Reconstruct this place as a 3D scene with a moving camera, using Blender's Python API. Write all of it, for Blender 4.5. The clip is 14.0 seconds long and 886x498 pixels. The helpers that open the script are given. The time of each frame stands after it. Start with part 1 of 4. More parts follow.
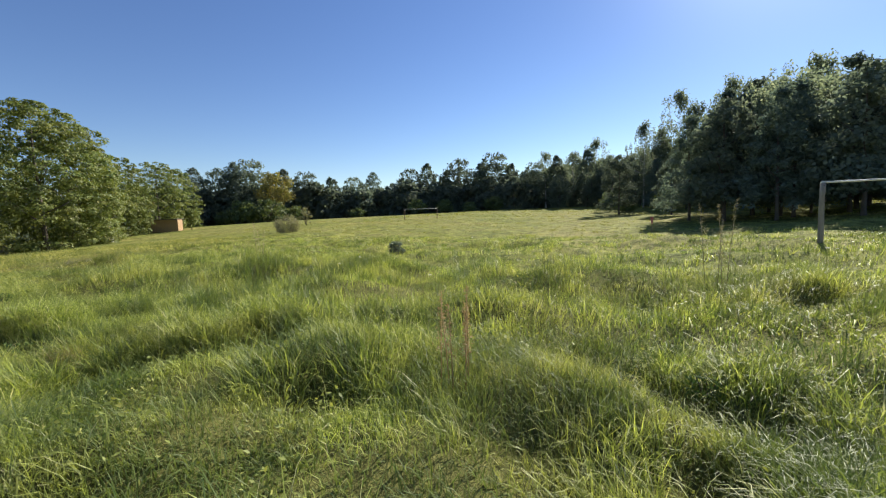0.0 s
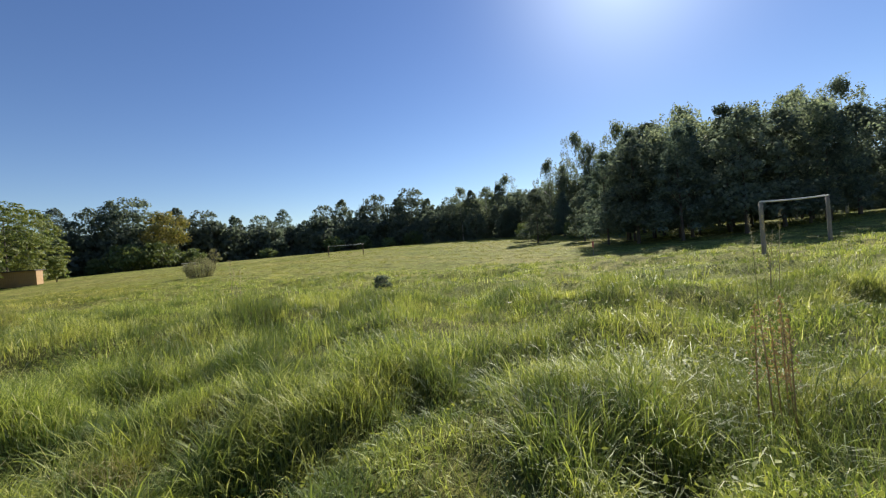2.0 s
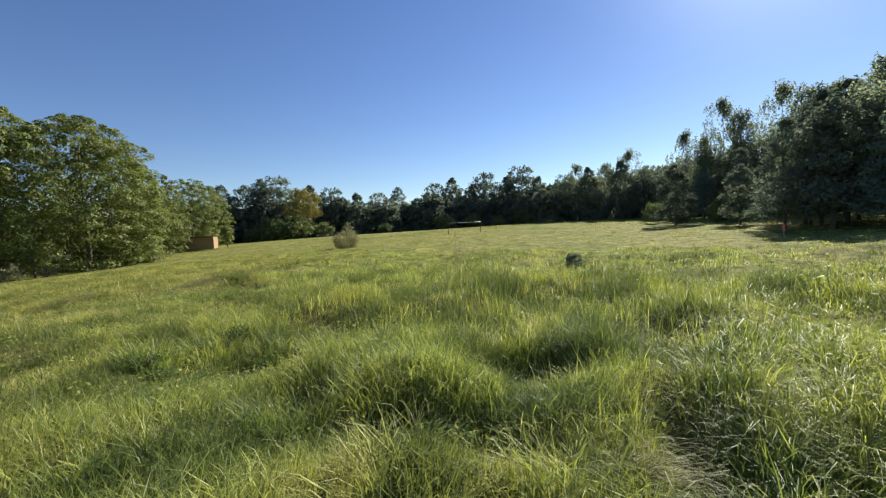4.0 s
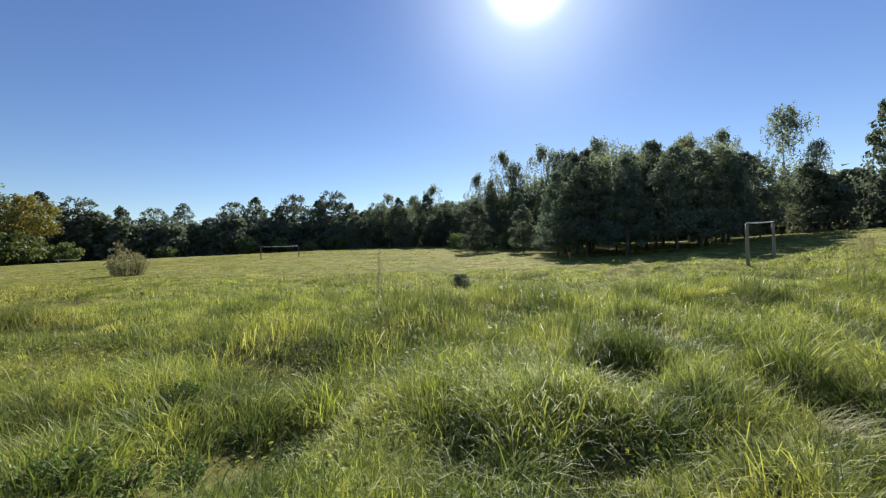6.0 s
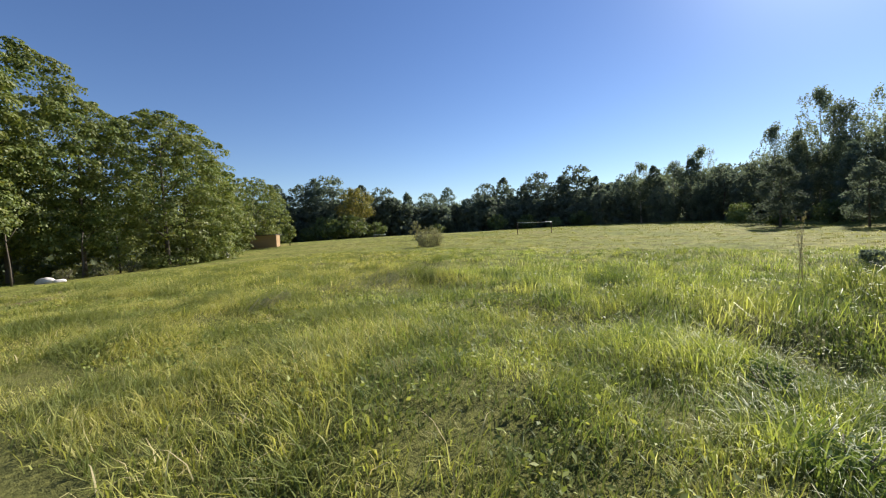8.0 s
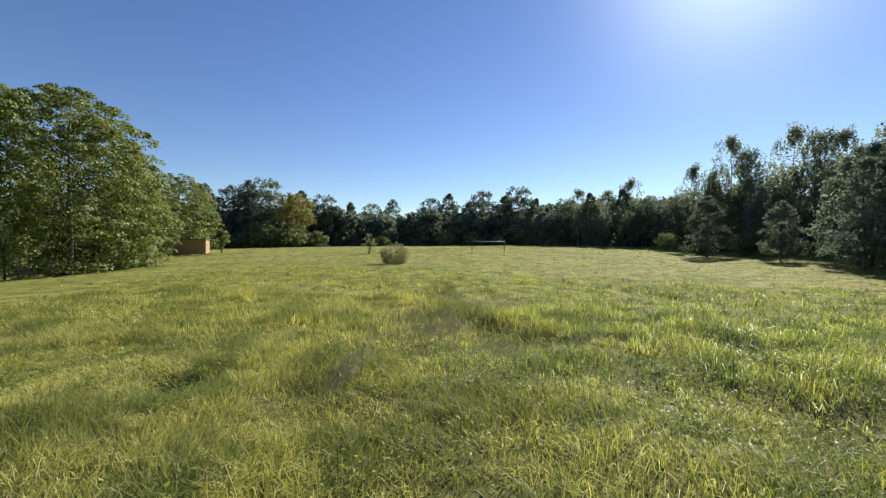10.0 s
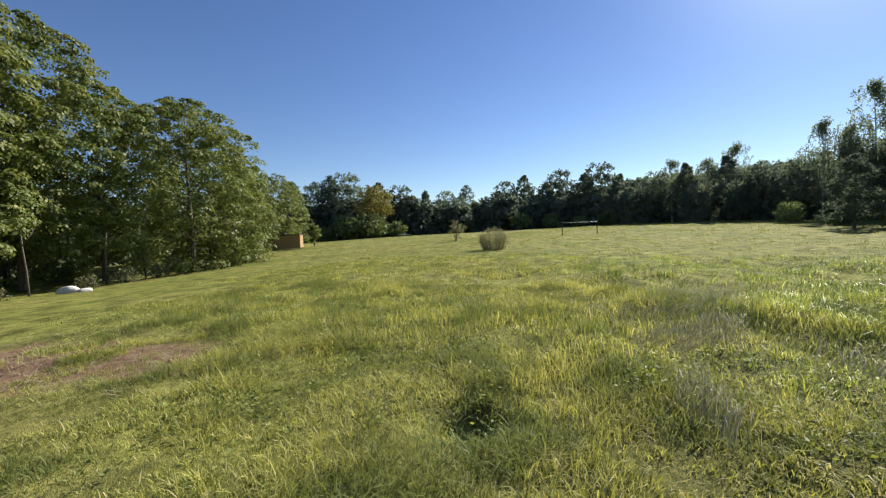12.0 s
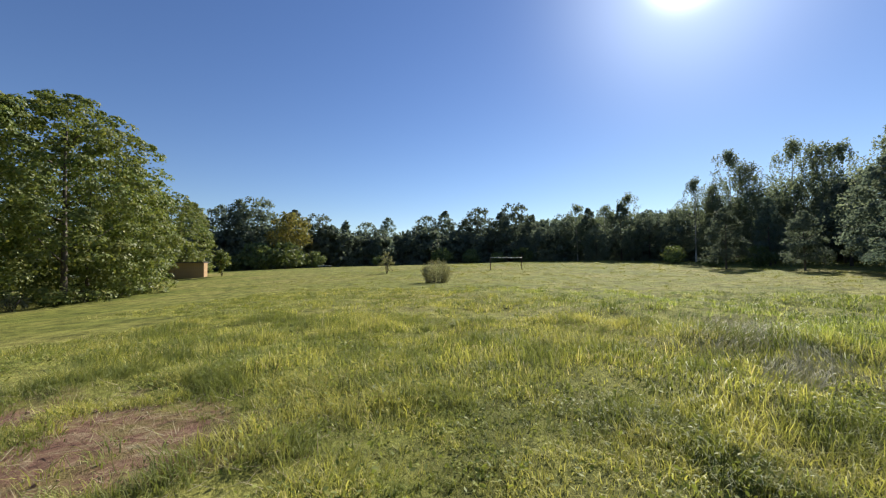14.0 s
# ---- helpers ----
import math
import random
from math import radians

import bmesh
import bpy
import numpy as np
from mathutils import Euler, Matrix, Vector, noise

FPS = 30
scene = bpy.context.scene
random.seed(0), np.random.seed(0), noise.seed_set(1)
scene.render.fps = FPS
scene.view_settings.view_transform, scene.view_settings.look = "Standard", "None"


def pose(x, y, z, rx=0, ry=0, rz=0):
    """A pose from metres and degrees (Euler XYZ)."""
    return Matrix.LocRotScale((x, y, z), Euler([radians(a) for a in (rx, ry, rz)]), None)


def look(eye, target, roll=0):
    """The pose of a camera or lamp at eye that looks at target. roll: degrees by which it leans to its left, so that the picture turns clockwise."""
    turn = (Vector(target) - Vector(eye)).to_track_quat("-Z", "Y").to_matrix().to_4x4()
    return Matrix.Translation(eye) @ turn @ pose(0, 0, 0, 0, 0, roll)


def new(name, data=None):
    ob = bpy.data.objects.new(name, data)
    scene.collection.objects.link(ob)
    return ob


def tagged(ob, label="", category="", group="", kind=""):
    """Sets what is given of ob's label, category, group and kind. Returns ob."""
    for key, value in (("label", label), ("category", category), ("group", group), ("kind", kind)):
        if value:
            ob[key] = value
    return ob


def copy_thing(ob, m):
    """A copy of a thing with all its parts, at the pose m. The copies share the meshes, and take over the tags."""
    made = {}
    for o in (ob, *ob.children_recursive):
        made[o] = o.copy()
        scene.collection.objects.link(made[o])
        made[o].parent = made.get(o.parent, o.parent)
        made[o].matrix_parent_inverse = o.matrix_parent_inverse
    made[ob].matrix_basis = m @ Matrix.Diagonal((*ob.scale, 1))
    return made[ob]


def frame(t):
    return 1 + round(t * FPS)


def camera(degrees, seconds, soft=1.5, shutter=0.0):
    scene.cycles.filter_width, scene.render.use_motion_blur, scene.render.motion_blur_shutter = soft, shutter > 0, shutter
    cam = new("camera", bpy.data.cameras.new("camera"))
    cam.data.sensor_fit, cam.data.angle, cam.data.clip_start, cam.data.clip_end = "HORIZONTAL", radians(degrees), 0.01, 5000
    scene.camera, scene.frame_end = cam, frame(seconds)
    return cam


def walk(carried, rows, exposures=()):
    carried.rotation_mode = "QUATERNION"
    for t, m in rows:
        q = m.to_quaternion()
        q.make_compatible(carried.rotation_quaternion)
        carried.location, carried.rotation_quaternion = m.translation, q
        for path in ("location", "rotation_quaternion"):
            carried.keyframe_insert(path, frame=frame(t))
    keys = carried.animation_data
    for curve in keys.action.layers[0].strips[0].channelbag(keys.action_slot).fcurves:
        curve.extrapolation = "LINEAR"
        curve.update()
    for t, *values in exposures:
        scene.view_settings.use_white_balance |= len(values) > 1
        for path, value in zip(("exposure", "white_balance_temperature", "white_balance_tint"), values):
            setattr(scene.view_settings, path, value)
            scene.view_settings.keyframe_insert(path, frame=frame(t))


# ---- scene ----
cam = camera(97.2, 14.0, soft=1.2)
PATH = [
    (0, (2.13, 3.734, 1.469), (2.251, 5.722, 1.29), -2.1),
    (0.5, (1.497, 4.04, 1.412), (1.663, 6.03, 1.304), -0.8),
    (1, (0.799, 4.339, 1.435), (0.942, 6.334, 1.396), 0.1),
    (1.5, (0.226, 4.735, 1.386), (0.874, 6.627, 1.434), -1.2),
    (1.7, (-0.027, 4.895, 1.381), (0.598, 6.794, 1.397), -3.0),
    (2, (-0.47, 5.102, 1.388), (0.115, 7.015, 1.364), -4.5),
    (2.5, (-1.098, 5.41, 1.384), (-0.509, 7.322, 1.367), -3.6),
    (3, (-1.818, 5.566, 1.461), (-1.611, 7.555, 1.459), -4.3),
    (3.5, (-2.555, 5.797, 1.457), (-2.464, 7.793, 1.375), -2.9),
    (5.8, (-5.617, 7.425, 1.389), (-4.973, 9.317, 1.297), 0.0),
    (6, (-5.757, 7.475, 1.371), (-4.716, 9.182, 1.367), -2.0),
    (6.3, (-5.942, 7.646, 1.408), (-4.376, 8.888, 1.466), -7.1),
    (6.5, (-6.147, 7.811, 1.385), (-4.743, 9.233, 1.471), -5.7),
    (7, (-6.887, 8.27, 1.32), (-6.476, 10.226, 1.244), -1.6),
    (7.5, (-7.565, 8.594, 1.22), (-7.642, 10.59, 1.117), -2.7),
    (8, (-8.219, 8.837, 1.276), (-8.279, 10.834, 1.199), -2.3),
    (8.2, (-8.493, 8.967, 1.301), (-8.509, 10.964, 1.191), -1.5),
    (10.5, (-11.576, 10.984, 1.8), (-11.277, 12.961, 1.793), 0.4),
    (11, (-12.229, 11.381, 1.733), (-12.143, 13.378, 1.667), -2.2),
    (11.5, (-12.826, 11.736, 1.697), (-12.674, 13.725, 1.553), -1.7),
    (12, (-13.397, 12.187, 1.705), (-13.448, 14.185, 1.62), -2.2),
    (12.5, (-13.936, 12.549, 1.715), (-13.99, 14.549, 1.69), -1.5),
    (13, (-14.499, 12.935, 1.678), (-14.591, 14.933, 1.708), -3.2),
    (13.5, (-15.067, 13.239, 1.631), (-14.988, 15.238, 1.634), -2.6),
    (14, (-15.615, 13.561, 1.574), (-15.214, 15.519, 1.652), -0.7),
]
# the clip's camera brightens and darkens a little as it turns
EXPOSURES = [(0, 1.03), (1, 0.97), (2, 0.82), (2.5, 0.81), (3, 0.88), (3.5, 0.94), (6, 0.84), (6.5, 0.72), (7, 0.68), (7.5, 0.80), (8, 0.97), (10.5, 0.96), (12, 0.93), (13, 0.97), (14, 0.82)]
walk(cam, [(t, look(eye, target, roll)) for t, eye, target, roll in PATH], EXPOSURES)

# ---- light ----
SUN_AZ, SUN_EL = radians(45.0), radians(33.7)
world = bpy.data.worlds.new("sky")
scene.world = world
world.use_nodes = True
wn = world.node_tree.nodes
sky = wn.new("ShaderNodeTexSky")
sky.sky_type = "NISHITA"
sky.sun_disc = False
sky.sun_elevation, sky.sun_rotation = SUN_EL, SUN_AZ
sky.air_density, sky.dust_density, sky.ozone_density = 1.0, 0.08, 3.0
wn["Background"].inputs["Strength"].default_value = 0.066
deep = wn.new("ShaderNodeHueSaturation")
deep.inputs["Saturation"].default_value = 1.13
deep.inputs["Hue"].default_value = 0.511
world.node_tree.links.new(sky.outputs["Color"], deep.inputs["Color"])
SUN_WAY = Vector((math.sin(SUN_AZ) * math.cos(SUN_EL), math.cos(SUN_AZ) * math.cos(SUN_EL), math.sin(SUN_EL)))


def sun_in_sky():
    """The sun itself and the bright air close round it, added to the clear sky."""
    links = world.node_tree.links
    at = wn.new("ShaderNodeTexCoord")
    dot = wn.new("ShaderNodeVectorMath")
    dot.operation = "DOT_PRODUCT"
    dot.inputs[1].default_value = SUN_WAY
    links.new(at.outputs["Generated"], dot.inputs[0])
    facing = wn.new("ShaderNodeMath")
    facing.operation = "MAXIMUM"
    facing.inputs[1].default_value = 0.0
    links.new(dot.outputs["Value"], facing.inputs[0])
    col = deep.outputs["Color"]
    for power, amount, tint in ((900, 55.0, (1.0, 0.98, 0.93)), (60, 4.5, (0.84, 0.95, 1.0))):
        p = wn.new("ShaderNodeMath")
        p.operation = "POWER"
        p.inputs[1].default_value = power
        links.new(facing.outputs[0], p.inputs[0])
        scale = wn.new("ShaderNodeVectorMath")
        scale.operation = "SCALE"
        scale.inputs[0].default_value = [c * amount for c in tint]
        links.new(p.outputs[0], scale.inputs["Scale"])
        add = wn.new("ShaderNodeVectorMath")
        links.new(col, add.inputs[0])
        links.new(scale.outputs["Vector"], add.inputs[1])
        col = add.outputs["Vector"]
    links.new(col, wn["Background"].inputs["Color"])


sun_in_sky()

sun_data = bpy.data.lights.new("sun", "SUN")
sun_data.energy, sun_data.angle, sun_data.color = 5.0, radians(0.53), (1.0, 0.94, 0.84)
sun = new("sun", sun_data)
sun.matrix_world = look(SUN_WAY * 200, (0, 0, 0))

rng = np.random.default_rng(7)


# ---- materials ----
def material(name, rough=0.8, metal=0.0):
    m = bpy.data.materials.new(name)
    m.use_nodes = True
    b = m.node_tree.nodes["Principled BSDF"]
    b.inputs["Roughness"].default_value, b.inputs["Metallic"].default_value = rough, metal
    return m, m.node_tree.nodes, m.node_tree.links, b


def ramp(nodes, stops):
    r = nodes.new("ShaderNodeValToRGB")
    while len(r.color_ramp.elements) < len(stops):
        r.color_ramp.elements.new(0.5)
    for e, (p, c) in zip(r.color_ramp.elements, stops):
        e.position, e.color = p, (*c, 1)
    return r


def noise_node(nodes, links, scale, detail=4.0, rough=0.6, coords="Object", stretch=None):
    n = nodes.new("ShaderNodeTexNoise")
    n.inputs["Scale"].default_value, n.inputs["Detail"].default_value, n.inputs["Roughness"].default_value = scale, detail, rough
    c = nodes.new("ShaderNodeTexCoord")
    out = c.outputs[coords]
    if stretch:
        mp = nodes.new("ShaderNodeMapping")
        mp.inputs["Scale"].default_value = stretch
        links.new(out, mp.inputs["Vector"])
        out = mp.outputs["Vector"]
    links.new(out, n.inputs["Vector"])
    return n


def mix_colour(nodes, links, factor, a, b, blend="MIX"):
    m = nodes.new("ShaderNodeMix")
    m.data_type, m.blend_type = "RGBA", blend
    for sock, v in ((m.inputs[0], factor), (m.inputs[6], a), (m.inputs[7], b)):
        if isinstance(v, (int, float)):
            sock.default_value = v
        elif isinstance(v, tuple):
            sock.default_value = (*v, 1)
        else:
            links.new(v, sock)
    return m.outputs[2]


def bump(nodes, links, bsdf, height, strength=0.4, distance=0.02):
    b = nodes.new("ShaderNodeBump")
    b.inputs["Strength"].default_value, b.inputs["Distance"].default_value = strength, distance
    links.new(height, b.inputs["Height"])
    links.new(b.outputs["Normal"], bsdf.inputs["Normal"])


def surface(name, stops, scale=6.0, fine=60.0, rough=0.8, metal=0.0, relief=0.4, stretch=None):
    """A mottled surface: large stains, fine grain and a matching relief."""
    m, n, l, b = material(name, rough, metal)
    big, small = noise_node(n, l, scale, 5, 0.65, stretch=stretch), noise_node(n, l, fine, 3, 0.6, stretch=stretch)
    r = ramp(n, stops)
    mixed = n.new("ShaderNodeMath")
    mixed.operation = "MULTIPLY_ADD"
    mixed.inputs[1].default_value = 0.35
    l.new(small.outputs["Fac"], mixed.inputs[0])
    part_big = n.new("ShaderNodeMath")
    part_big.operation = "MULTIPLY"
    part_big.inputs[1].default_value = 0.65
    l.new(big.outputs["Fac"], part_big.inputs[0])
    l.new(part_big.outputs[0], mixed.inputs[2])
    l.new(mixed.outputs[0], r.inputs["Fac"])
    l.new(r.outputs["Color"], b.inputs["Base Color"])
    bump(n, l, b, mixed.outputs[0], relief)
    return m


def foliage(name, dark, light, tint=None, through_light=0.35, rough=0.55, patch_scale=0.25, patch=None, tone=0.25, spread=(0.3, 0.7), gloss=0.2, most=0.75, clump=None, glow=(1.0, 0.97, 0.55)):
    """Leaves or blades: colour varies leaf by leaf, plant by plant and in patches; part of the light passes through."""
    m, n, l, b = material(name, rough)
    b.inputs["Specular IOR Level"].default_value = gloss
    geo = n.new("ShaderNodeNewGeometry")
    r = ramp(n, [(0.0, dark), (most, light), (1.0, tint or light)])
    l.new(geo.outputs["Random Per Island"], r.inputs["Fac"])
    col = r.outputs["Color"]
    if patch:
        pn = noise_node(n, l, patch_scale, 4, 0.6)
        pr = ramp(n, [(spread[0], (0, 0, 0)), (spread[1], (1, 1, 1))])
        l.new(pn.outputs["Fac"], pr.inputs["Fac"])
        col = mix_colour(n, l, pr.outputs["Color"], col, mix_colour(n, l, 0.75, col, patch))
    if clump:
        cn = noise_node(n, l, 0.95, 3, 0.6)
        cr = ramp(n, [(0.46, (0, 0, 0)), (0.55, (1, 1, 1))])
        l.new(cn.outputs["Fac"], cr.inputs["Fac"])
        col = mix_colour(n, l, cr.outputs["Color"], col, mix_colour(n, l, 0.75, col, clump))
    info = n.new("ShaderNodeObjectInfo")
    hs = n.new("ShaderNodeHueSaturation")
    val = n.new("ShaderNodeMapRange")
    val.inputs["To Min"].default_value, val.inputs["To Max"].default_value = 1 - tone, 1 + tone
    l.new(info.outputs["Random"], val.inputs["Value"])
    l.new(val.outputs["Result"], hs.inputs["Value"])
    l.new(col, hs.inputs["Color"])
    l.new(hs.outputs["Color"], b.inputs["Base Color"])
    tr = n.new("ShaderNodeBsdfTranslucent")
    warm = mix_colour(n, l, 1.0, hs.outputs["Color"], glow, "MULTIPLY")
    l.new(warm, tr.inputs["Color"])
    mx = n.new("ShaderNodeMixShader")
    mx.inputs[0].default_value = through_light
    l.new(b.outputs["BSDF"], mx.inputs[1])
    l.new(tr.outputs["BSDF"], mx.inputs[2])
    l.new(mx.outputs["Shader"], n["Material Output"].inputs["Surface"])
    return m


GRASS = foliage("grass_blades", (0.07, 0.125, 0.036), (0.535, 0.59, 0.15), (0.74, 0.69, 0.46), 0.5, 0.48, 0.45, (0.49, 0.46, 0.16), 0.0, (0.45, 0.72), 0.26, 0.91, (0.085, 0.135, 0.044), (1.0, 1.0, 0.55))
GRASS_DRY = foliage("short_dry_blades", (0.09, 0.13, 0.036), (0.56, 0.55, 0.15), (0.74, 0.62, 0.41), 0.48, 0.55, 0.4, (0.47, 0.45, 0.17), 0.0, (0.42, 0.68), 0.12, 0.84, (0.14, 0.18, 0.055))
GRASS_FAR = foliage("dry_meadow_blades", (0.205, 0.24, 0.055), (0.315, 0.335, 0.085), (0.42, 0.38, 0.16), 0.4, 0.6, 0.13, (0.31, 0.30, 0.10), 0.0, (0.35, 0.65), 0.1, 0.8)
WEED = foliage("weed_leaves", (0.14, 0.18, 0.045), (0.29, 0.33, 0.085), (0.38, 0.39, 0.11), 0.45, 0.55, tone=0.15, gloss=0.25)
MAPLE = foliage("maple_leaves", (0.062, 0.108, 0.035), (0.21, 0.282, 0.085), (0.38, 0.35, 0.12), 0.42, 0.5, 0.3, (0.20, 0.20, 0.06), 0.12, gloss=0.28, most=0.86)
# distance haze is mixed into the woodland leaf colour: paler, greyer, bluer
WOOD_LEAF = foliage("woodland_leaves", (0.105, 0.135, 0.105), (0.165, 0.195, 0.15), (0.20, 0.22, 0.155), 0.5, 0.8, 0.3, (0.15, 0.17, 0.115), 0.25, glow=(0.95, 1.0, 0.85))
YELLOW_LEAF = foliage("autumn_leaves", (0.17, 0.165, 0.06), (0.36, 0.30, 0.09), (0.46, 0.35, 0.10), 0.45, 0.6, 0.55, (0.13, 0.15, 0.06), 0.05)
# birch and needle colours hold the same blue-grey haze
BIRCH_LEAF = foliage("birch_leaves", (0.13, 0.16, 0.115), (0.21, 0.235, 0.165), (0.28, 0.295, 0.20), 0.6, 0.6, tone=0.2, gloss=0.3, glow=(0.95, 1.0, 0.75))
NEEDLES = foliage("pine_needles", (0.095, 0.125, 0.10), (0.145, 0.18, 0.14), (0.175, 0.205, 0.155), 0.48, 0.8, tone=0.25, glow=(0.95, 1.0, 0.8))
SHRUB_LEAF = foliage("shrub_leaves", (0.13, 0.145, 0.075), (0.22, 0.23, 0.125), (0.30, 0.27, 0.17), 0.35, 0.6, tone=0.2)
# dark leaf colour that stands for the shade inside the grass hollows
HOLLOW_SHADE_LEAF = foliage("hollow_shade_leaves", (0.065, 0.12, 0.04), (0.12, 0.19, 0.06), (0.20, 0.26, 0.08), 0.25, 0.7, tone=0.2, gloss=0.08)
WILLOW = foliage("willow_leaves", (0.10, 0.14, 0.055), (0.17, 0.215, 0.085), (0.24, 0.25, 0.11), 0.35, 0.6, tone=0.2)
TWIG_LEAF = foliage("fading_bush_leaves", (0.20, 0.20, 0.11), (0.31, 0.31, 0.18), (0.40, 0.37, 0.24), 0.35, 0.7, tone=0.1)
STALK = foliage("dry_stalks", (0.30, 0.25, 0.14), (0.44, 0.38, 0.24), (0.52, 0.46, 0.31), 0.2, 0.7, tone=0.1)
STRAW = foliage("flat_straw", (0.26, 0.25, 0.13), (0.40, 0.37, 0.22), (0.52, 0.48, 0.34), 0.3, 0.6, tone=0.1, gloss=0.12)
SORREL = foliage("sorrel_seeds", (0.32, 0.21, 0.11), (0.44, 0.31, 0.17), (0.50, 0.38, 0.22), 0.25, 0.7, tone=0.1)
PETAL = foliage("white_petals", (0.62, 0.60, 0.52), (0.75, 0.74, 0.68), (0.8, 0.8, 0.76), 0.3, 0.7, tone=0.05)
BARK = surface("bark", [(0.3, (0.05, 0.04, 0.03)), (0.7, (0.15, 0.12, 0.09))], 3, 30, 0.9, relief=0.8, stretch=(1, 1, 0.25))
BIRCH_BARK = surface("birch_bark", [(0.38, (0.05, 0.045, 0.04)), (0.5, (0.5, 0.48, 0.44)), (0.8, (0.62, 0.6, 0.55))], 3, 16, 0.7, relief=0.4, stretch=(1, 1, 3))
POST_WOOD = surface("weathered_wood", [(0.3, (0.15, 0.125, 0.10)), (0.7, (0.34, 0.30, 0.25))], 4, 60, 0.85, relief=0.6, stretch=(1, 1, 0.12))
PAINTED = surface("painted_pipe", [(0.3, (0.55, 0.53, 0.48)), (0.7, (0.78, 0.77, 0.73))], 8, 70, 0.45, relief=0.15)
RUST = surface("rusty_steel", [(0.3, (0.08, 0.05, 0.035)), (0.7, (0.20, 0.13, 0.09))], 8, 70, 0.7, 0.3, relief=0.3)
BOARD = surface("shed_boards", [(0.3, (0.27, 0.165, 0.08)), (0.7, (0.54, 0.36, 0.19))], 1.5, 30, 0.8, relief=0.4, stretch=(1, 1, 0.2))
ROOF = surface("roof_felt", [(0.3, (0.05, 0.045, 0.04)), (0.7, (0.12, 0.11, 0.10))], 2, 40, 0.9)
CONCRETE = surface("concrete", [(0.3, (0.30, 0.28, 0.25)), (0.7, (0.52, 0.50, 0.46))], 3, 40, 0.85)
STONE = surface("pale_stone", [(0.3, (0.42, 0.38, 0.36)), (0.7, (0.68, 0.64, 0.61))], 4, 40, 0.9, relief=0.6)
WHITE = surface("white_paint", [(0.3, (0.62, 0.61, 0.58)), (0.7, (0.80, 0.80, 0.78))], 3, 50, 0.6, relief=0.15)
RED_CLOTH = surface("faded_red_cloth", [(0.3, (0.38, 0.09, 0.08)), (0.7, (0.55, 0.17, 0.14))], 8, 80, 0.9, relief=0.3)
CLOD = surface("soil_clods", [(0.3, (0.15, 0.09, 0.062)), (0.7, (0.30, 0.19, 0.13))], 8, 60, 0.95, relief=0.7)


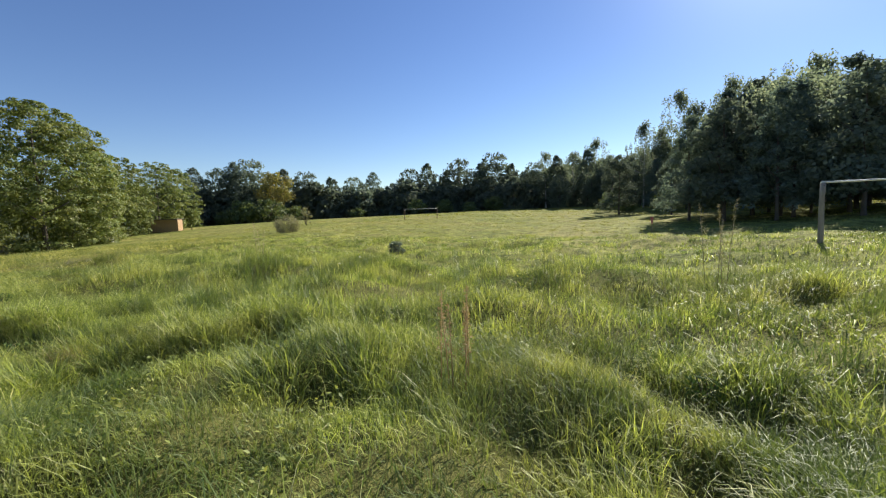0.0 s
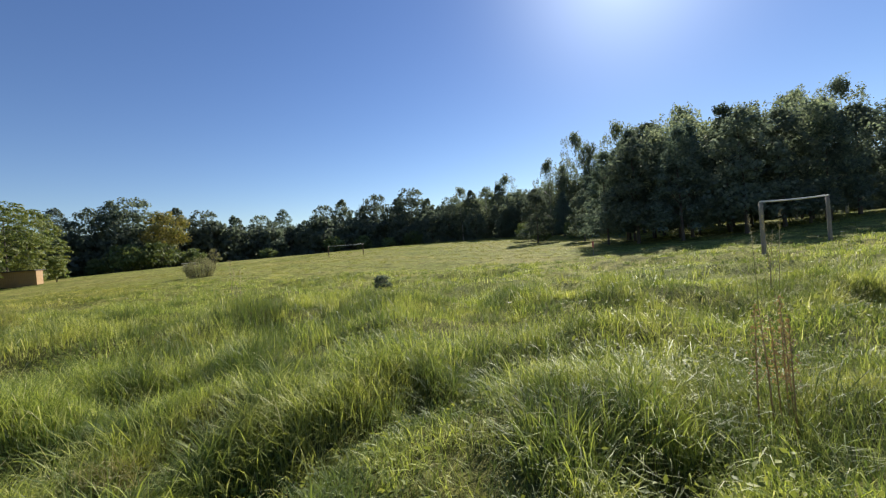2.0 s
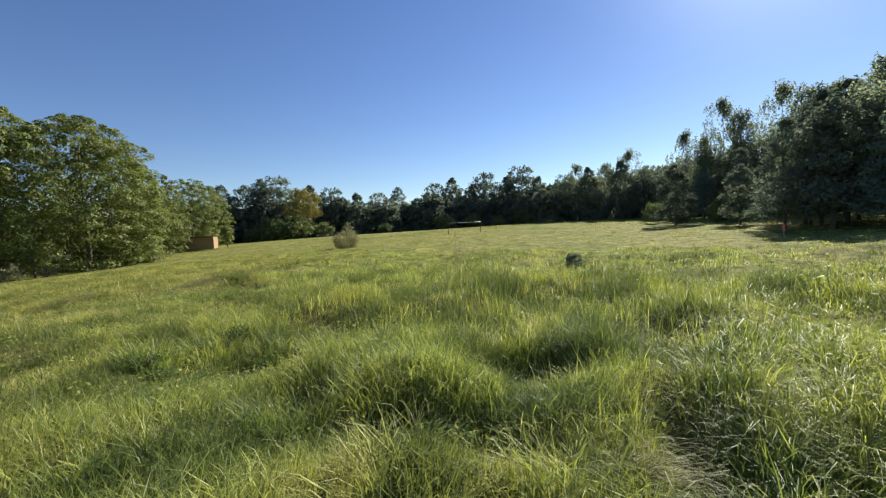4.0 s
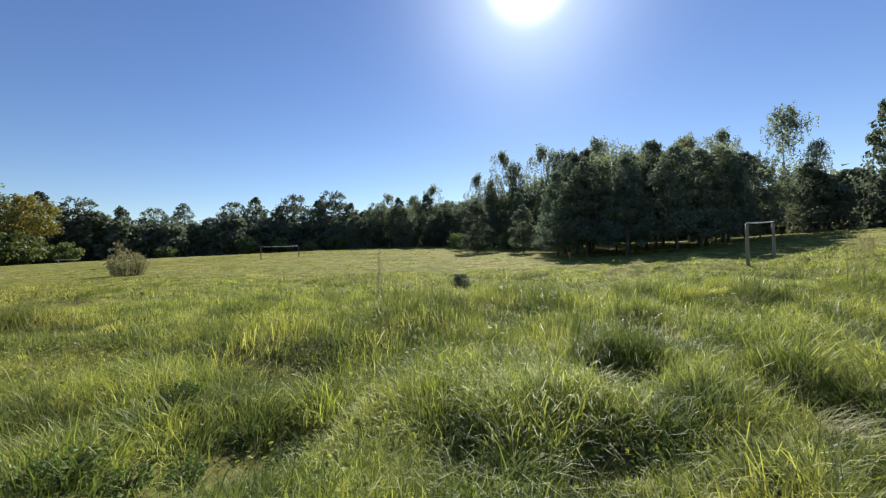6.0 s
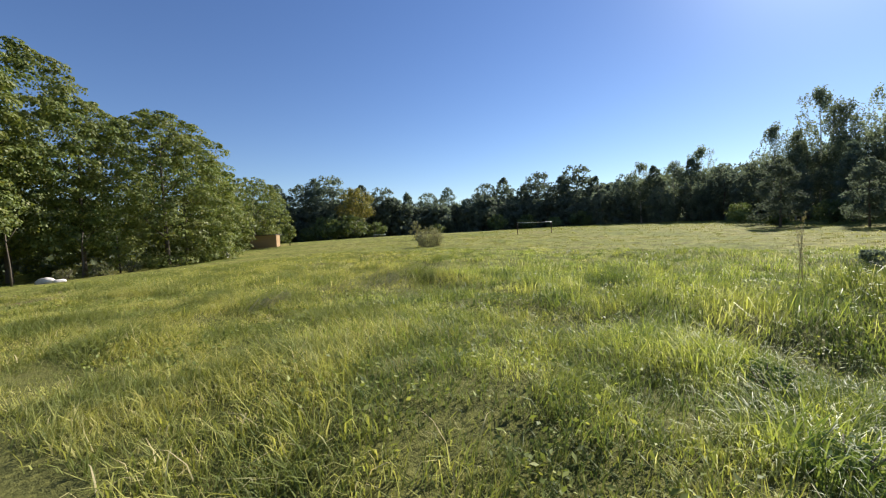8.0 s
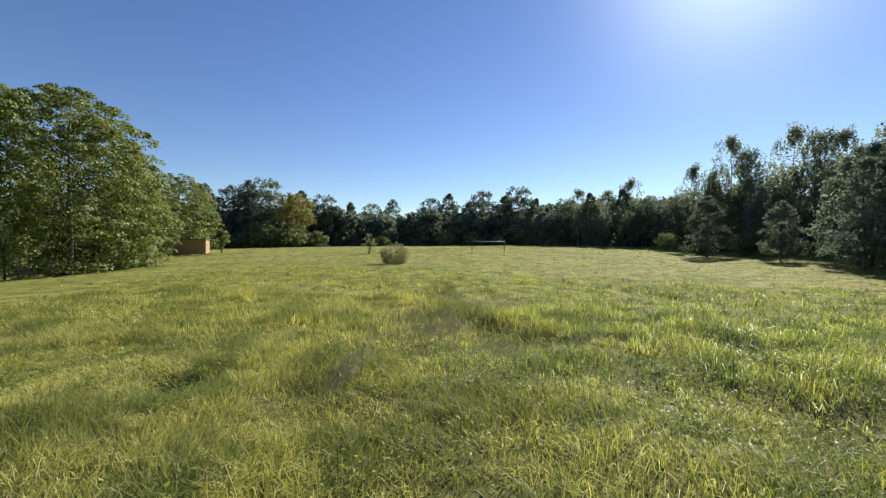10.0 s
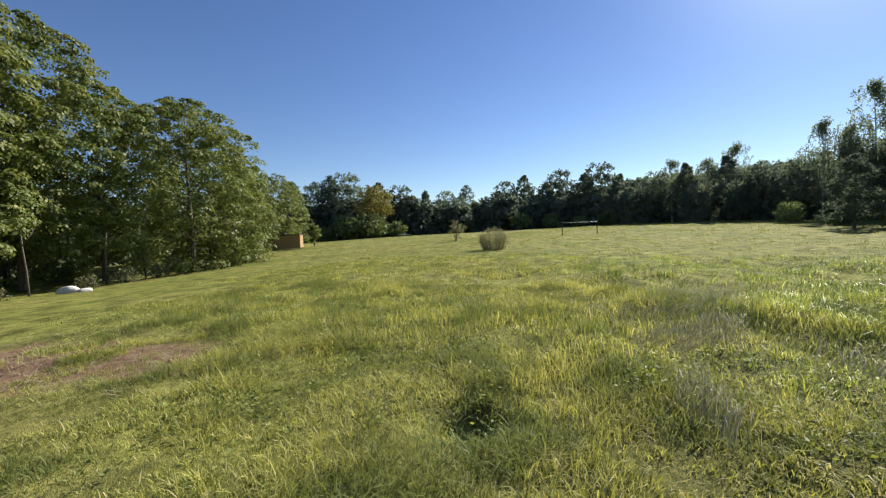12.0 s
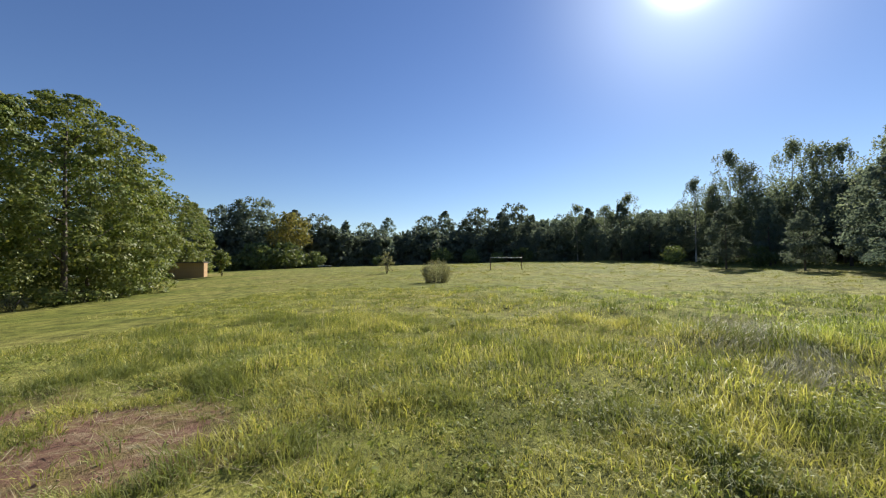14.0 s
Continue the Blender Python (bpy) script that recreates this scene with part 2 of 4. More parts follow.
def ground_material():
    m, n, l, b = material("meadow_ground", 0.95)
    b.inputs["Specular IOR Level"].default_value = 0.1
    a, c, d = noise_node(n, l, 0.12, 5, 0.6), noise_node(n, l, 1.3, 6, 0.7), noise_node(n, l, 14, 5, 0.75)
    ra = ramp(n, [(0.35, (0.205, 0.23, 0.052)), (0.5, (0.27, 0.275, 0.07)), (0.68, (0.34, 0.30, 0.105))])
    rc = ramp(n, [(0.36, (0.32, 0.34, 0.3)), (0.6, (1, 1, 1)), (0.75, (1.25, 1.15, 1.0))])
    rd = ramp(n, [(0.3, (0.45, 0.45, 0.4)), (0.65, (1.15, 1.15, 1.1))])
    for noise_tex, r in ((a, ra), (c, rc), (d, rd)):
        l.new(noise_tex.outputs["Fac"], r.inputs["Fac"])
    col = mix_colour(n, l, 1.0, ra.outputs["Color"], rc.outputs["Color"], "MULTIPLY")
    col = mix_colour(n, l, 1.0, col, rd.outputs["Color"], "MULTIPLY")
    # thatch among the tall tussocks, the shade between them painted into its colour
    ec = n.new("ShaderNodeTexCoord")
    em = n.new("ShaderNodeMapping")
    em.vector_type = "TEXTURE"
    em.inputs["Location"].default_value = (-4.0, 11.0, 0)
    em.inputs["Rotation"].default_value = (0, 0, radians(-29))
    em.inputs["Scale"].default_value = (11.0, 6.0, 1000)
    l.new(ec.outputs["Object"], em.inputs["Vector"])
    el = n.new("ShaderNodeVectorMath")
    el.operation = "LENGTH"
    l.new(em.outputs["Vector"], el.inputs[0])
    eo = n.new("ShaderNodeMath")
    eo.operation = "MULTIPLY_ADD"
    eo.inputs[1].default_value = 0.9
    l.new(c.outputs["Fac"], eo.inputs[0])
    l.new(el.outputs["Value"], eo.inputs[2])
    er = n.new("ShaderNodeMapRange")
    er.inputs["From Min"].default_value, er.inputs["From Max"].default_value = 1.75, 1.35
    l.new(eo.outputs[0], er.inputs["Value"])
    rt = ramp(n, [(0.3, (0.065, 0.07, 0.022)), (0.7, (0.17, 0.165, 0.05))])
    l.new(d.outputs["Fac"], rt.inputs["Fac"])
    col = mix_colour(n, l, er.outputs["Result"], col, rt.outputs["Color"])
    # bare reddish soil patch worn into the meadow
    tc = n.new("ShaderNodeTexCoord")
    mp = n.new("ShaderNodeMapping")
    mp.vector_type = "TEXTURE"
    mp.inputs["Location"].default_value = (-19.3, 17.7, 0)
    mp.inputs["Rotation"].default_value = (0, 0, radians(-14))
    mp.inputs["Scale"].default_value = (3.0, 1.42, 1000)
    l.new(tc.outputs["Object"], mp.inputs["Vector"])
    ln = n.new("ShaderNodeVectorMath")
    ln.operation = "LENGTH"
    l.new(mp.outputs["Vector"], ln.inputs[0])
    wob = noise_node(n, l, 1.6, 5, 0.7)
    ad = n.new("ShaderNodeMath")
    ad.operation = "MULTIPLY_ADD"
    ad.inputs[1].default_value = 1.9
    l.new(wob.outputs["Fac"], ad.inputs[0])
    l.new(ln.outputs["Value"], ad.inputs[2])
    mr = n.new("ShaderNodeMapRange")
    mr.inputs["From Min"].default_value, mr.inputs["From Max"].default_value = 2.0, 1.5
    l.new(ad.outputs[0], mr.inputs["Value"])
    rs = ramp(n, [(0.34, (0.07, 0.042, 0.03)), (0.45, (0.17, 0.095, 0.066)), (0.55, (0.21, 0.135, 0.085)), (0.7, (0.33, 0.28, 0.17))])
    sn = noise_node(n, l, 5, 6, 0.75)
    l.new(sn.outputs["Fac"], rs.inputs["Fac"])
    col = mix_colour(n, l, mr.outputs["Result"], col, rs.outputs["Color"])
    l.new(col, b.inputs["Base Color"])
    bump(n, l, b, d.outputs["Fac"], 0.8, 0.06)
    return m


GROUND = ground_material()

# ---- ground ----
TABLE = rng.random((256, 256))


def vnoise(x, y, cell, shift=0.0):
    """Smooth noise from 0 to 1 with the given cell size."""
    x, y = np.asarray(x) / cell + 31.7 + shift, np.asarray(y) / cell + 57.3 - 1.7 * shift
    i, j = np.floor(x).astype(int), np.floor(y).astype(int)
    u, v = x - i, y - j
    u, v = u * u * (3 - 2 * u), v * v * (3 - 2 * v)
    a, b, c, d = (TABLE[(i + p) % 256, (j + q) % 256] for p, q in ((0, 0), (1, 0), (0, 1), (1, 1)))
    return (a * (1 - u) + b * u) * (1 - v) + (c * (1 - u) + d * u) * v


# broad swells of the meadow, 20 m across: one row for each x, from -40 to 40
SWELLS = [[-0.22, -0.47, -1.43, 0.09], [0.5, 0.62, 0.26, 0.85], [-0.64, 0.29, -0.45, -0.77], [-0.23, -0.87, -0.21, 1.0], [1.73, 0.13, -0.5, -0.96]]


def lie(x, y):
    """Height of the land without its hummocks."""
    x, y = np.clip(np.asarray(x, float), -75, 85), np.clip(np.asarray(y, float), -40, 125)
    z = 0.154 + 0.930 * x / 50 + 0.703 * y / 50
    for a, row in zip((-40, -20, 0, 20, 40), SWELLS):
        for b, w in zip((0, 22, 44, 66), row):
            z = z + w * np.exp(-((x - a) ** 2 + (y - b) ** 2) / 800)
    return z


def dirt(x, y):
    """1 in the middle of the bare patch, 0 outside it."""
    c, s = math.cos(radians(-14)), math.sin(radians(-14))
    dx, dy = np.asarray(x) + 19.3, np.asarray(y) - 17.7
    r = np.hypot((c * dx + s * dy) / 3.0, (-s * dx + c * dy) / 1.42)
    return np.clip((1.25 - r + 0.5 * (vnoise(x, y, 0.5) - 0.5)) / 0.35, 0, 1)


def rough_part(x):
    """The sward is tall and tussocky on the right of the walk, shorter on its left."""
    return np.clip((np.asarray(x) + 14) / 12, 0, 1)


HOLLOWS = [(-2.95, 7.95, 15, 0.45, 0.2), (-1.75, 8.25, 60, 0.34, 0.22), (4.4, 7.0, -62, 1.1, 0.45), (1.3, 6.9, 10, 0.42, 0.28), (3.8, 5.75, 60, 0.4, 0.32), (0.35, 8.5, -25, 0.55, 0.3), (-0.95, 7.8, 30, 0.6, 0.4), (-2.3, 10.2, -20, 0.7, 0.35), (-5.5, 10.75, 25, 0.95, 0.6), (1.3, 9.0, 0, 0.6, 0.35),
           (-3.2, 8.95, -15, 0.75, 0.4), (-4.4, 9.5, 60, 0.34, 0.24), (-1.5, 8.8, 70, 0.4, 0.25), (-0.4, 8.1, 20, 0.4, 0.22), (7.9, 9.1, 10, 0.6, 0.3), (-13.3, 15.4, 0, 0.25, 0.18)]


def hollow(x, y):
    """Deep gaps between the tussocks: a rut and a few holes near the line walked."""
    out = 0.0
    for cx, cy, turn, long, wide in HOLLOWS:
        c, s = math.cos(radians(turn)), math.sin(radians(turn))
        dx, dy = np.asarray(x) - cx, np.asarray(y) - cy
        out = out + np.exp(-(((c * dx + s * dy) / long) ** 2 + ((-s * dx + c * dy) / wide) ** 2))
    return out


def before_hollow(x, y):
    """The trodden, shorter grass on the walked side of each gap."""
    return np.minimum(hollow(np.asarray(x) + 0.2, np.asarray(y) + 0.42) + hollow(x, np.asarray(y) + 0.2), 1)


def land(x, y):
    bumps = 0.34 * (vnoise(x, y, 0.9) - 0.5) + 0.42 * (vnoise(x, y, 2.4, 3.1) - 0.5)
    near = np.exp(-((np.asarray(x) + 4) ** 2 / 700 + (np.asarray(y) - 10) ** 2 / 500))
    return lie(x, y) + bumps * (0.3 + 0.7 * near) * (0.35 + 0.65 * rough_part(x)) - 0.04 * dirt(x, y) - 0.42 * np.minimum(hollow(x, y), 1)


def mesh_from(name, verts, faces_flat, sizes, mat, smooth=False):
    me = bpy.data.meshes.new(name)
    me.vertices.add(len(verts))
    me.vertices.foreach_set("co", np.ascontiguousarray(verts, np.float32).ravel())
    me.loops.add(len(faces_flat))
    me.loops.foreach_set("vertex_index", np.ascontiguousarray(faces_flat, np.int32))
    me.polygons.add(len(sizes))
    starts = np.concatenate([[0], np.cumsum(sizes)[:-1]])
    me.polygons.foreach_set("loop_start", starts.astype(np.int32))
    me.update(calc_edges=True)
    me.validate()
    if smooth:
        me.polygons.foreach_set("use_smooth", np.ones(len(sizes), bool))
    me.materials.append(mat)
    return me


def steps(lo, hi, fine, far_lo, far_hi):
    mid = list(np.arange(lo, hi, fine))
    up, s = [hi], fine
    while up[-1] < far_hi:
        s *= 1.09
        up.append(up[-1] + s)
    down, s = [lo], fine
    while down[-1] > far_lo:
        s *= 1.09
        down.append(down[-1] - s)
    return np.array(down[:0:-1] + mid + up)


def build_ground():
    xs, ys = steps(-24, 12, 0.27, -3500, 3500), steps(3, 26, 0.27, -3500, 3500)
    gx, gy = np.meshgrid(xs, ys)
    v = np.stack([gx, gy, land(gx, gy)], -1).reshape(-1, 3)
    nx, ny = len(xs), len(ys)
    i = (np.arange(ny - 1)[:, None] * nx + np.arange(nx - 1)).ravel()
    faces = np.stack([i, i + 1, i + nx + 1, i + nx], -1)
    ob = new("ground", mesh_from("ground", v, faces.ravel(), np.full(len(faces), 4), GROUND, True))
    return tagged(ob, "rolling late-summer meadow ground with mottled green turf", "ground", kind="structure")


ground = build_ground()


# ---- helpers for things ----
def part(name, bm, mat, parent, label=""):
    """Links a bmesh, or a ready mesh, as one mesh object under its parent."""
    if isinstance(bm, bmesh.types.BMesh):
        me = bpy.data.meshes.new(name)
        bm.to_mesh(me)
        bm.free()
        me.materials.append(mat)
    else:
        me = bm
    ob = new(name, me)
    ob.parent = parent
    return tagged(ob, label) if label else ob


def tubes(paths, sides=7):
    """One bmesh of tapered tubes: each path is a list of (x, y, z, radius)."""
    bm = bmesh.new()
    for path in paths:
        rings = []
        for k, (x, y, z, r) in enumerate(path):
            a, b = path[max(k - 1, 0)], path[min(k + 1, len(path) - 1)]
            q = Vector((0, 0, 1)).rotation_difference(Vector((b[0] - a[0], b[1] - a[1], b[2] - a[2])))
            rings.append([bm.verts.new(Vector((x, y, z)) + q @ Vector((r * math.cos(t), r * math.sin(t), 0))) for t in (2 * math.pi * s / sides for s in range(sides))])
        for lo, hi in zip(rings, rings[1:]):
            for s in range(sides):
                f = bm.faces.new((lo[s], lo[(s + 1) % sides], hi[(s + 1) % sides], hi[s]))
                f.smooth = True
        bm.faces.new(rings[0][::-1])
        bm.faces.new(rings[-1])
    return bm


def box(bm, x, y, z, sx, sy, sz, bevel=0.0, turn=0.0):
    """A box centred at x, y with its underside at z."""
    m = pose(x, y, z + sz / 2, 0, 0, turn) @ Matrix.Diagonal((sx, sy, sz, 1))
    geom = bmesh.ops.create_cube(bm, size=1, matrix=m)
    if bevel:
        edges = list({e for v in geom["verts"] for e in v.link_edges})
        bmesh.ops.bevel(bm, geom=edges, offset=bevel, segments=1, affect="EDGES")
    return bm


def leaves(name, pos, nrm, size, mat, slim=0.38, fold=0.12, droop=0.0):
    """A mesh of folded kite-shaped leaves at pos, facing nrm."""
    k = len(pos)
    nrm = nrm / np.maximum(np.linalg.norm(nrm, axis=1, keepdims=True), 1e-6)
    a = rng.normal(size=(k, 3))
    a[:, 2] -= droop * 2
    a -= nrm * (a * nrm).sum(1, keepdims=True)
    a /= np.maximum(np.linalg.norm(a, axis=1, keepdims=True), 1e-6)
    b = np.cross(nrm, a)
    s = np.broadcast_to(size, (k,))[:, None]
    v = np.stack([pos - a * s * 0.5, pos + b * s * slim + nrm * s * fold - a * s * 0.06, pos + a * s * 0.5, pos - b * s * slim + nrm * s * fold - a * s * 0.06], 1)
    i = np.arange(k)[:, None] * 4
    faces = np.concatenate([i, i + 1, i + 2, i, i + 2, i + 3], 1)
    return mesh_from(name, v.reshape(-1, 3), faces.ravel(), np.full(2 * k, 3), mat)


def lobes_of(profile, height, radius, low, count, lobe):
    """Lobe centres and sizes that fill a crown of the given outline; lobes shrink where the crown narrows."""
    u = low + (1 - low) * rng.random(count) ** 0.9
    th = rng.random(count) * 2 * math.pi
    wide = profile((u - low) / (1 - low))
    rr = wide * radius * np.where(rng.random(count) < 0.75, rng.uniform(0.72, 1.06, count), rng.uniform(0.1, 0.75, count))
    c = np.stack([rr * np.cos(th), rr * np.sin(th), u * height], 1)
    return c, lobe * (0.45 + 0.55 * wide) * rng.uniform(0.65, 1.3, count)


def lobe_leaves(c, r, count, flat=0.8, up=0.25):
    pick = rng.choice(len(c), count, p=r ** 2 / (r ** 2).sum())
    d = rng.normal(size=(count, 3))
    d /= np.linalg.norm(d, axis=1, keepdims=True)
    d[:, 2] = d[:, 2] * flat
    rad = r[pick][:, None] * np.where(rng.random((count, 1)) < 0.8, rng.uniform(0.6, 1.25, (count, 1)), rng.uniform(0.2, 0.7, (count, 1)))
    n = d + rng.normal(size=(count, 3)) * 0.42
    n[:, 2] += up
    return c[pick] + d * rad, n


def limb_paths(height, radius, low, count, base):
    out = []
    for k in range(count):
        z = height * (low + (0.75 - low) * (k + rng.random()) / count)
        th = 2.4 * k + rng.random()
        reach = radius * rng.uniform(0.5, 0.8) * (1.1 - z / height * 0.7)
        x, y, rise = math.cos(th), math.sin(th), reach * rng.uniform(0.3, 0.9)
        out.append([(0, 0, z, base * 0.42), (x * reach * 0.5, y * reach * 0.5, z + rise * 0.4, base * 0.26), (x * reach, y * reach, z + rise, base * 0.08)])
    return out


def tree_frame(name, label, category, height, radius, low, base, bark, limbs=5, lean=0.02):
    t = tagged(new(name), label, category)
    top = height * 0.9
    path = [(lean * top * u * u * math.sin(3 * u), lean * top * u * u, top * u - 0.3 * (u == 0), base * (1.25 if u == 0 else 1) * (1 - 0.88 * u)) for u in (0, 0.06, 0.25, 0.5, 0.75, 1)]
    part("trunk", tubes([path], 8), bark, t)
    for p in limb_paths(height, radius, low, limbs, base):
        part("limb", tubes([p], 5), bark, t)
    return t


def dome(u):
    return np.where(u > 0.4, np.sqrt(np.clip(1 - ((u - 0.4) / 0.62) ** 2, 0.02, 1)), 0.78 + 0.22 * u / 0.4)


def cone(u):
    return np.clip(1.0 - 0.88 * u, 0.1, 1)


def full(u):
    return np.clip(1 - u ** 1.9, 0.03, 1) ** 0.6


def broadleaf(label, height, radius, count, size, mat, low=0.06, lobes=90, lobe=0.26, profile=dome, limbs=6, category="tree", flat=0.8, up=0.25):
    t = tree_frame("broadleaf_tree", label, category, height, radius, max(low, 0.15), height * 0.014, BARK, limbs)
    c, r = lobes_of(profile, height * 0.94, radius * 0.86, low, lobes, radius * lobe)
    p, n = lobe_leaves(c, r, count, flat, up)
    p[:, 2] = np.maximum(p[:, 2], 0.15)
    part("crown", leaves("crown", p, n, rng.uniform(0.7, 1.3, count) * size, mat), mat, t)
    return t


def birch(label, height, radius, sprays, size, low=0.2, bark=None):
    t = tree_frame("birch_tree", label, "tree", height, radius, low, height * 0.009, bark or BIRCH_BARK, 7)
    su = low + (1 - low) * rng.random(sprays) ** 0.9
    wide = np.sin(np.pi * np.clip(0.14 + 0.84 * (su - low) / (1 - low), 0, 1)) ** 0.7
    sth, sr = rng.random(sprays) * 6.283, wide * radius * np.sqrt(rng.random(sprays)) * rng.uniform(0.6, 1.25, sprays)
    per, bunch = 10, 11
    n = sprays * per
    near = np.repeat(np.arange(sprays), per)
    hang = rng.normal(size=(n, 3)) * np.array([0.55, 0.55, 0.5]) * (0.5 + 0.7 * wide[near])[:, None]
    top = np.stack([sr * np.cos(sth), sr * np.sin(sth), su * height * 0.97], 1)[near] + hang
    top[:, 2] = np.minimum(top[:, 2], height)
    k = np.arange(bunch)[None, :] / bunch
    drop = (rng.uniform(0.4, 2.0, n))[:, None] * k
    p = top[:, None, :] + rng.normal(size=(n, bunch, 3)) * 0.13
    p[:, :, 2] -= drop
    p = p.reshape(-1, 3)
    nrm = rng.normal(size=p.shape) + np.array([0, 0, 0.2])
    part("crown", leaves("crown", p, nrm, rng.uniform(0.7, 1.35, len(p)) * size, BIRCH_LEAF, 0.3, 0.1, 0.6), BIRCH_LEAF, t)
    return t


def pine(label, height, radius, count, size, low=0.12, profile=cone, lobes=110):
    t = tree_frame("pine_tree", label, "tree", height, radius, low, height * 0.012, BARK, 6)
    c, r = lobes_of(profile, height * 0.96, radius * 0.9, low, lobes, radius * 0.2)
    tip = np.array([[0, 0, height * 0.97], [0, 0, height * 0.92]])
    c, r = np.concatenate([c, tip]), np.concatenate([r, [radius * 0.1, radius * 0.16]])
    p, n = lobe_leaves(c, r, count, 0.55, 0.5)
    part("crown", leaves("crown", p, n, rng.uniform(0.6, 1.4, count) * size, NEEDLES, 0.2, 0.1), NEEDLES, t)
    return t


def shrub(label, height, radius, count, size, mat, stems=9, name="shrub", open_=False):
    t = tagged(new(name), label, "bush")
    for k in range(stems):
        th, lean = 6.283 * (k + rng.random() * 0.7) / stems, radius * rng.uniform(0.35, 0.8)
        x, y = math.cos(th) * lean, math.sin(th) * lean
        h = height * rng.uniform(0.65, 0.98)
        part("stem", tubes([[(x * 0.06, y * 0.06, -0.1, 0.022), (x * 0.5, y * 0.5, h * 0.55, 0.014), (x, y, h, 0.004)]], 5), BARK, t)
    c, r = lobes_of(dome, height * 0.9, radius * 0.8, 0.0 if open_ else 0.12, 34, radius * (0.22 if open_ else 0.3))
    p, n = lobe_leaves(c, r, count)
    p[:, 2] = np.maximum(p[:, 2], 0.05)
    part("crown", leaves("crown", p, n, rng.uniform(0.6, 1.4, count) * size, mat), mat, t)
    return t


def stand(tree, own_height, x, y, top, wide=1.0, label=""):
    """A copy of the tree at x, y whose crown reaches the height top above the world's zero."""
    z = float(lie(x, y)) - 0.15
    s = (top - z) / own_height
    m = pose(x, y, z, 0, 0, rng.uniform(0, 360)) @ Matrix.Diagonal((s * wide, s * wide, s, 1))
    ob = copy_thing(tree, m)
    return tagged(ob, label) if label else ob


def discard(*things):
    for t in things:
        for o in (*t.children_recursive, t):
            bpy.data.objects.remove(o)


# ---- the tall broadleaf row on the west edge ----
def maple(label, height, radius, clumps, each, size, low, profile):
    """A maple whose leaves hang in overlapping bunches over a shaded inner crown."""
    t = tree_frame("broadleaf_tree", label, "tree", height, radius, max(low, 0.15), height * 0.014, BARK, 7)
    u = low + (1 - low) * rng.random(clumps)
    th = 2.39996 * np.arange(clumps) + rng.normal(0, 0.25, clumps)
    wide = profile((u - low) / (1 - low)) * radius * (0.86 + 0.2 * vnoise(th * 2.0, u * 9, 0.9, 2.0))
    rr = wide * np.where(rng.random(clumps) < 0.84, rng.uniform(0.84, 1.04, clumps), rng.uniform(0.45, 0.85, clumps))
    c = np.stack([rr * np.cos(th), rr * np.sin(th), u * height * 0.96], 1)
    r = rng.uniform(0.5, 1.05, clumps) * (0.55 + 0.45 * wide / radius)
    pick = np.repeat(np.arange(clumps), each)
    k = len(pick)
    outward = np.stack([np.cos(th), np.sin(th), 0.55 + 0.5 * (u - low)], 1)[pick]
    d = rng.normal(size=(k, 3)) + outward * 0.95
    d /= np.linalg.norm(d, axis=1, keepdims=True)
    p = c[pick] + d * r[pick][:, None] * rng.uniform(0.72, 1.08, (k, 1)) * np.array([1.0, 1.0, 0.5])
    n = d * np.array([0.8, 0.8, 1.0]) + rng.normal(size=(k, 3)) * 0.33 + np.array([0, 0, 0.35])
    inner = clumps * each // 6
    ui, ti = low + (1 - low) * rng.random(inner), rng.random(inner) * 6.283
    ri = profile((ui - low) / (1 - low)) * radius * rng.uniform(0.55, 0.85, inner)
    p = np.concatenate([p, np.stack([ri * np.cos(ti), ri * np.sin(ti), ui * height * 0.94], 1)])
    n = np.concatenate([n, rng.normal(size=(inner, 3)) + np.array([0, 0, 0.6])])
    p[:, 2] = np.maximum(p[:, 2], 0.12)
    part("crown", leaves("crown", p, n, rng.uniform(0.7, 1.3, len(p)) * size, MAPLE, 0.42, 0.1, 0.3), MAPLE, t)
    return t


def broad(u):
    return np.clip(1 - u ** 3.4, 0.03, 1) ** 0.55 * (0.84 + 0.16 * np.clip(u / 0.3, 0, 1))


m1 = maple("tall dense green maple at the meadow's edge", 16, 6.0, 450, 78, 0.185, 0.13, dome)
m2 = maple("dense green maple leafy down to the ground", 14, 5.8, 430, 78, 0.178, 0.02, broad)
m3 = maple("green maple standing behind the shed corner", 14, 5.8, 260, 46, 0.26, 0.01, dome)
TALL_MAPLES = [(-44.4, 39.4, 18.8, 0.86), (-41.4, 42.8, 14.8, 0.88), (-44.0, 31.5, 19.5, 0.9), (-42.5, 24.5, 18.5, 0.95)]
LOW_MAPLES = [(-37.6, 48.0, 15.1, 1.03), (-39.2, 53.2, 14.0, 0.8), (-41.5, 57.5, 12.6, 1.0), (-40.6, 62.6, 11.6, 0.85), (-40.6, 71.5, 11.8, 0.9), (-42.0, 78.0, 11.6, 0.95)]
for x, y, top, wide in TALL_MAPLES:
    tagged(stand(m1, 16, x, y, top, wide), group="maples along the meadow edge")
for k, (x, y, top, wide) in enumerate(LOW_MAPLES):
    tagged(stand(m3 if 2 <= k < 6 else m2, 14, x, y, top, wide), group="maples along the meadow edge")
for x, y, top in ((-51.0, 44.0, 13.0), (-50.0, 34.0, 14.0), (-41.2, 62.4, 8.6)):
    tagged(stand(m3, 14, x, y, top, 1.1, label="leafy green maple deeper in the row"), group="maples along the meadow edge")
discard(m1, m2, m3)

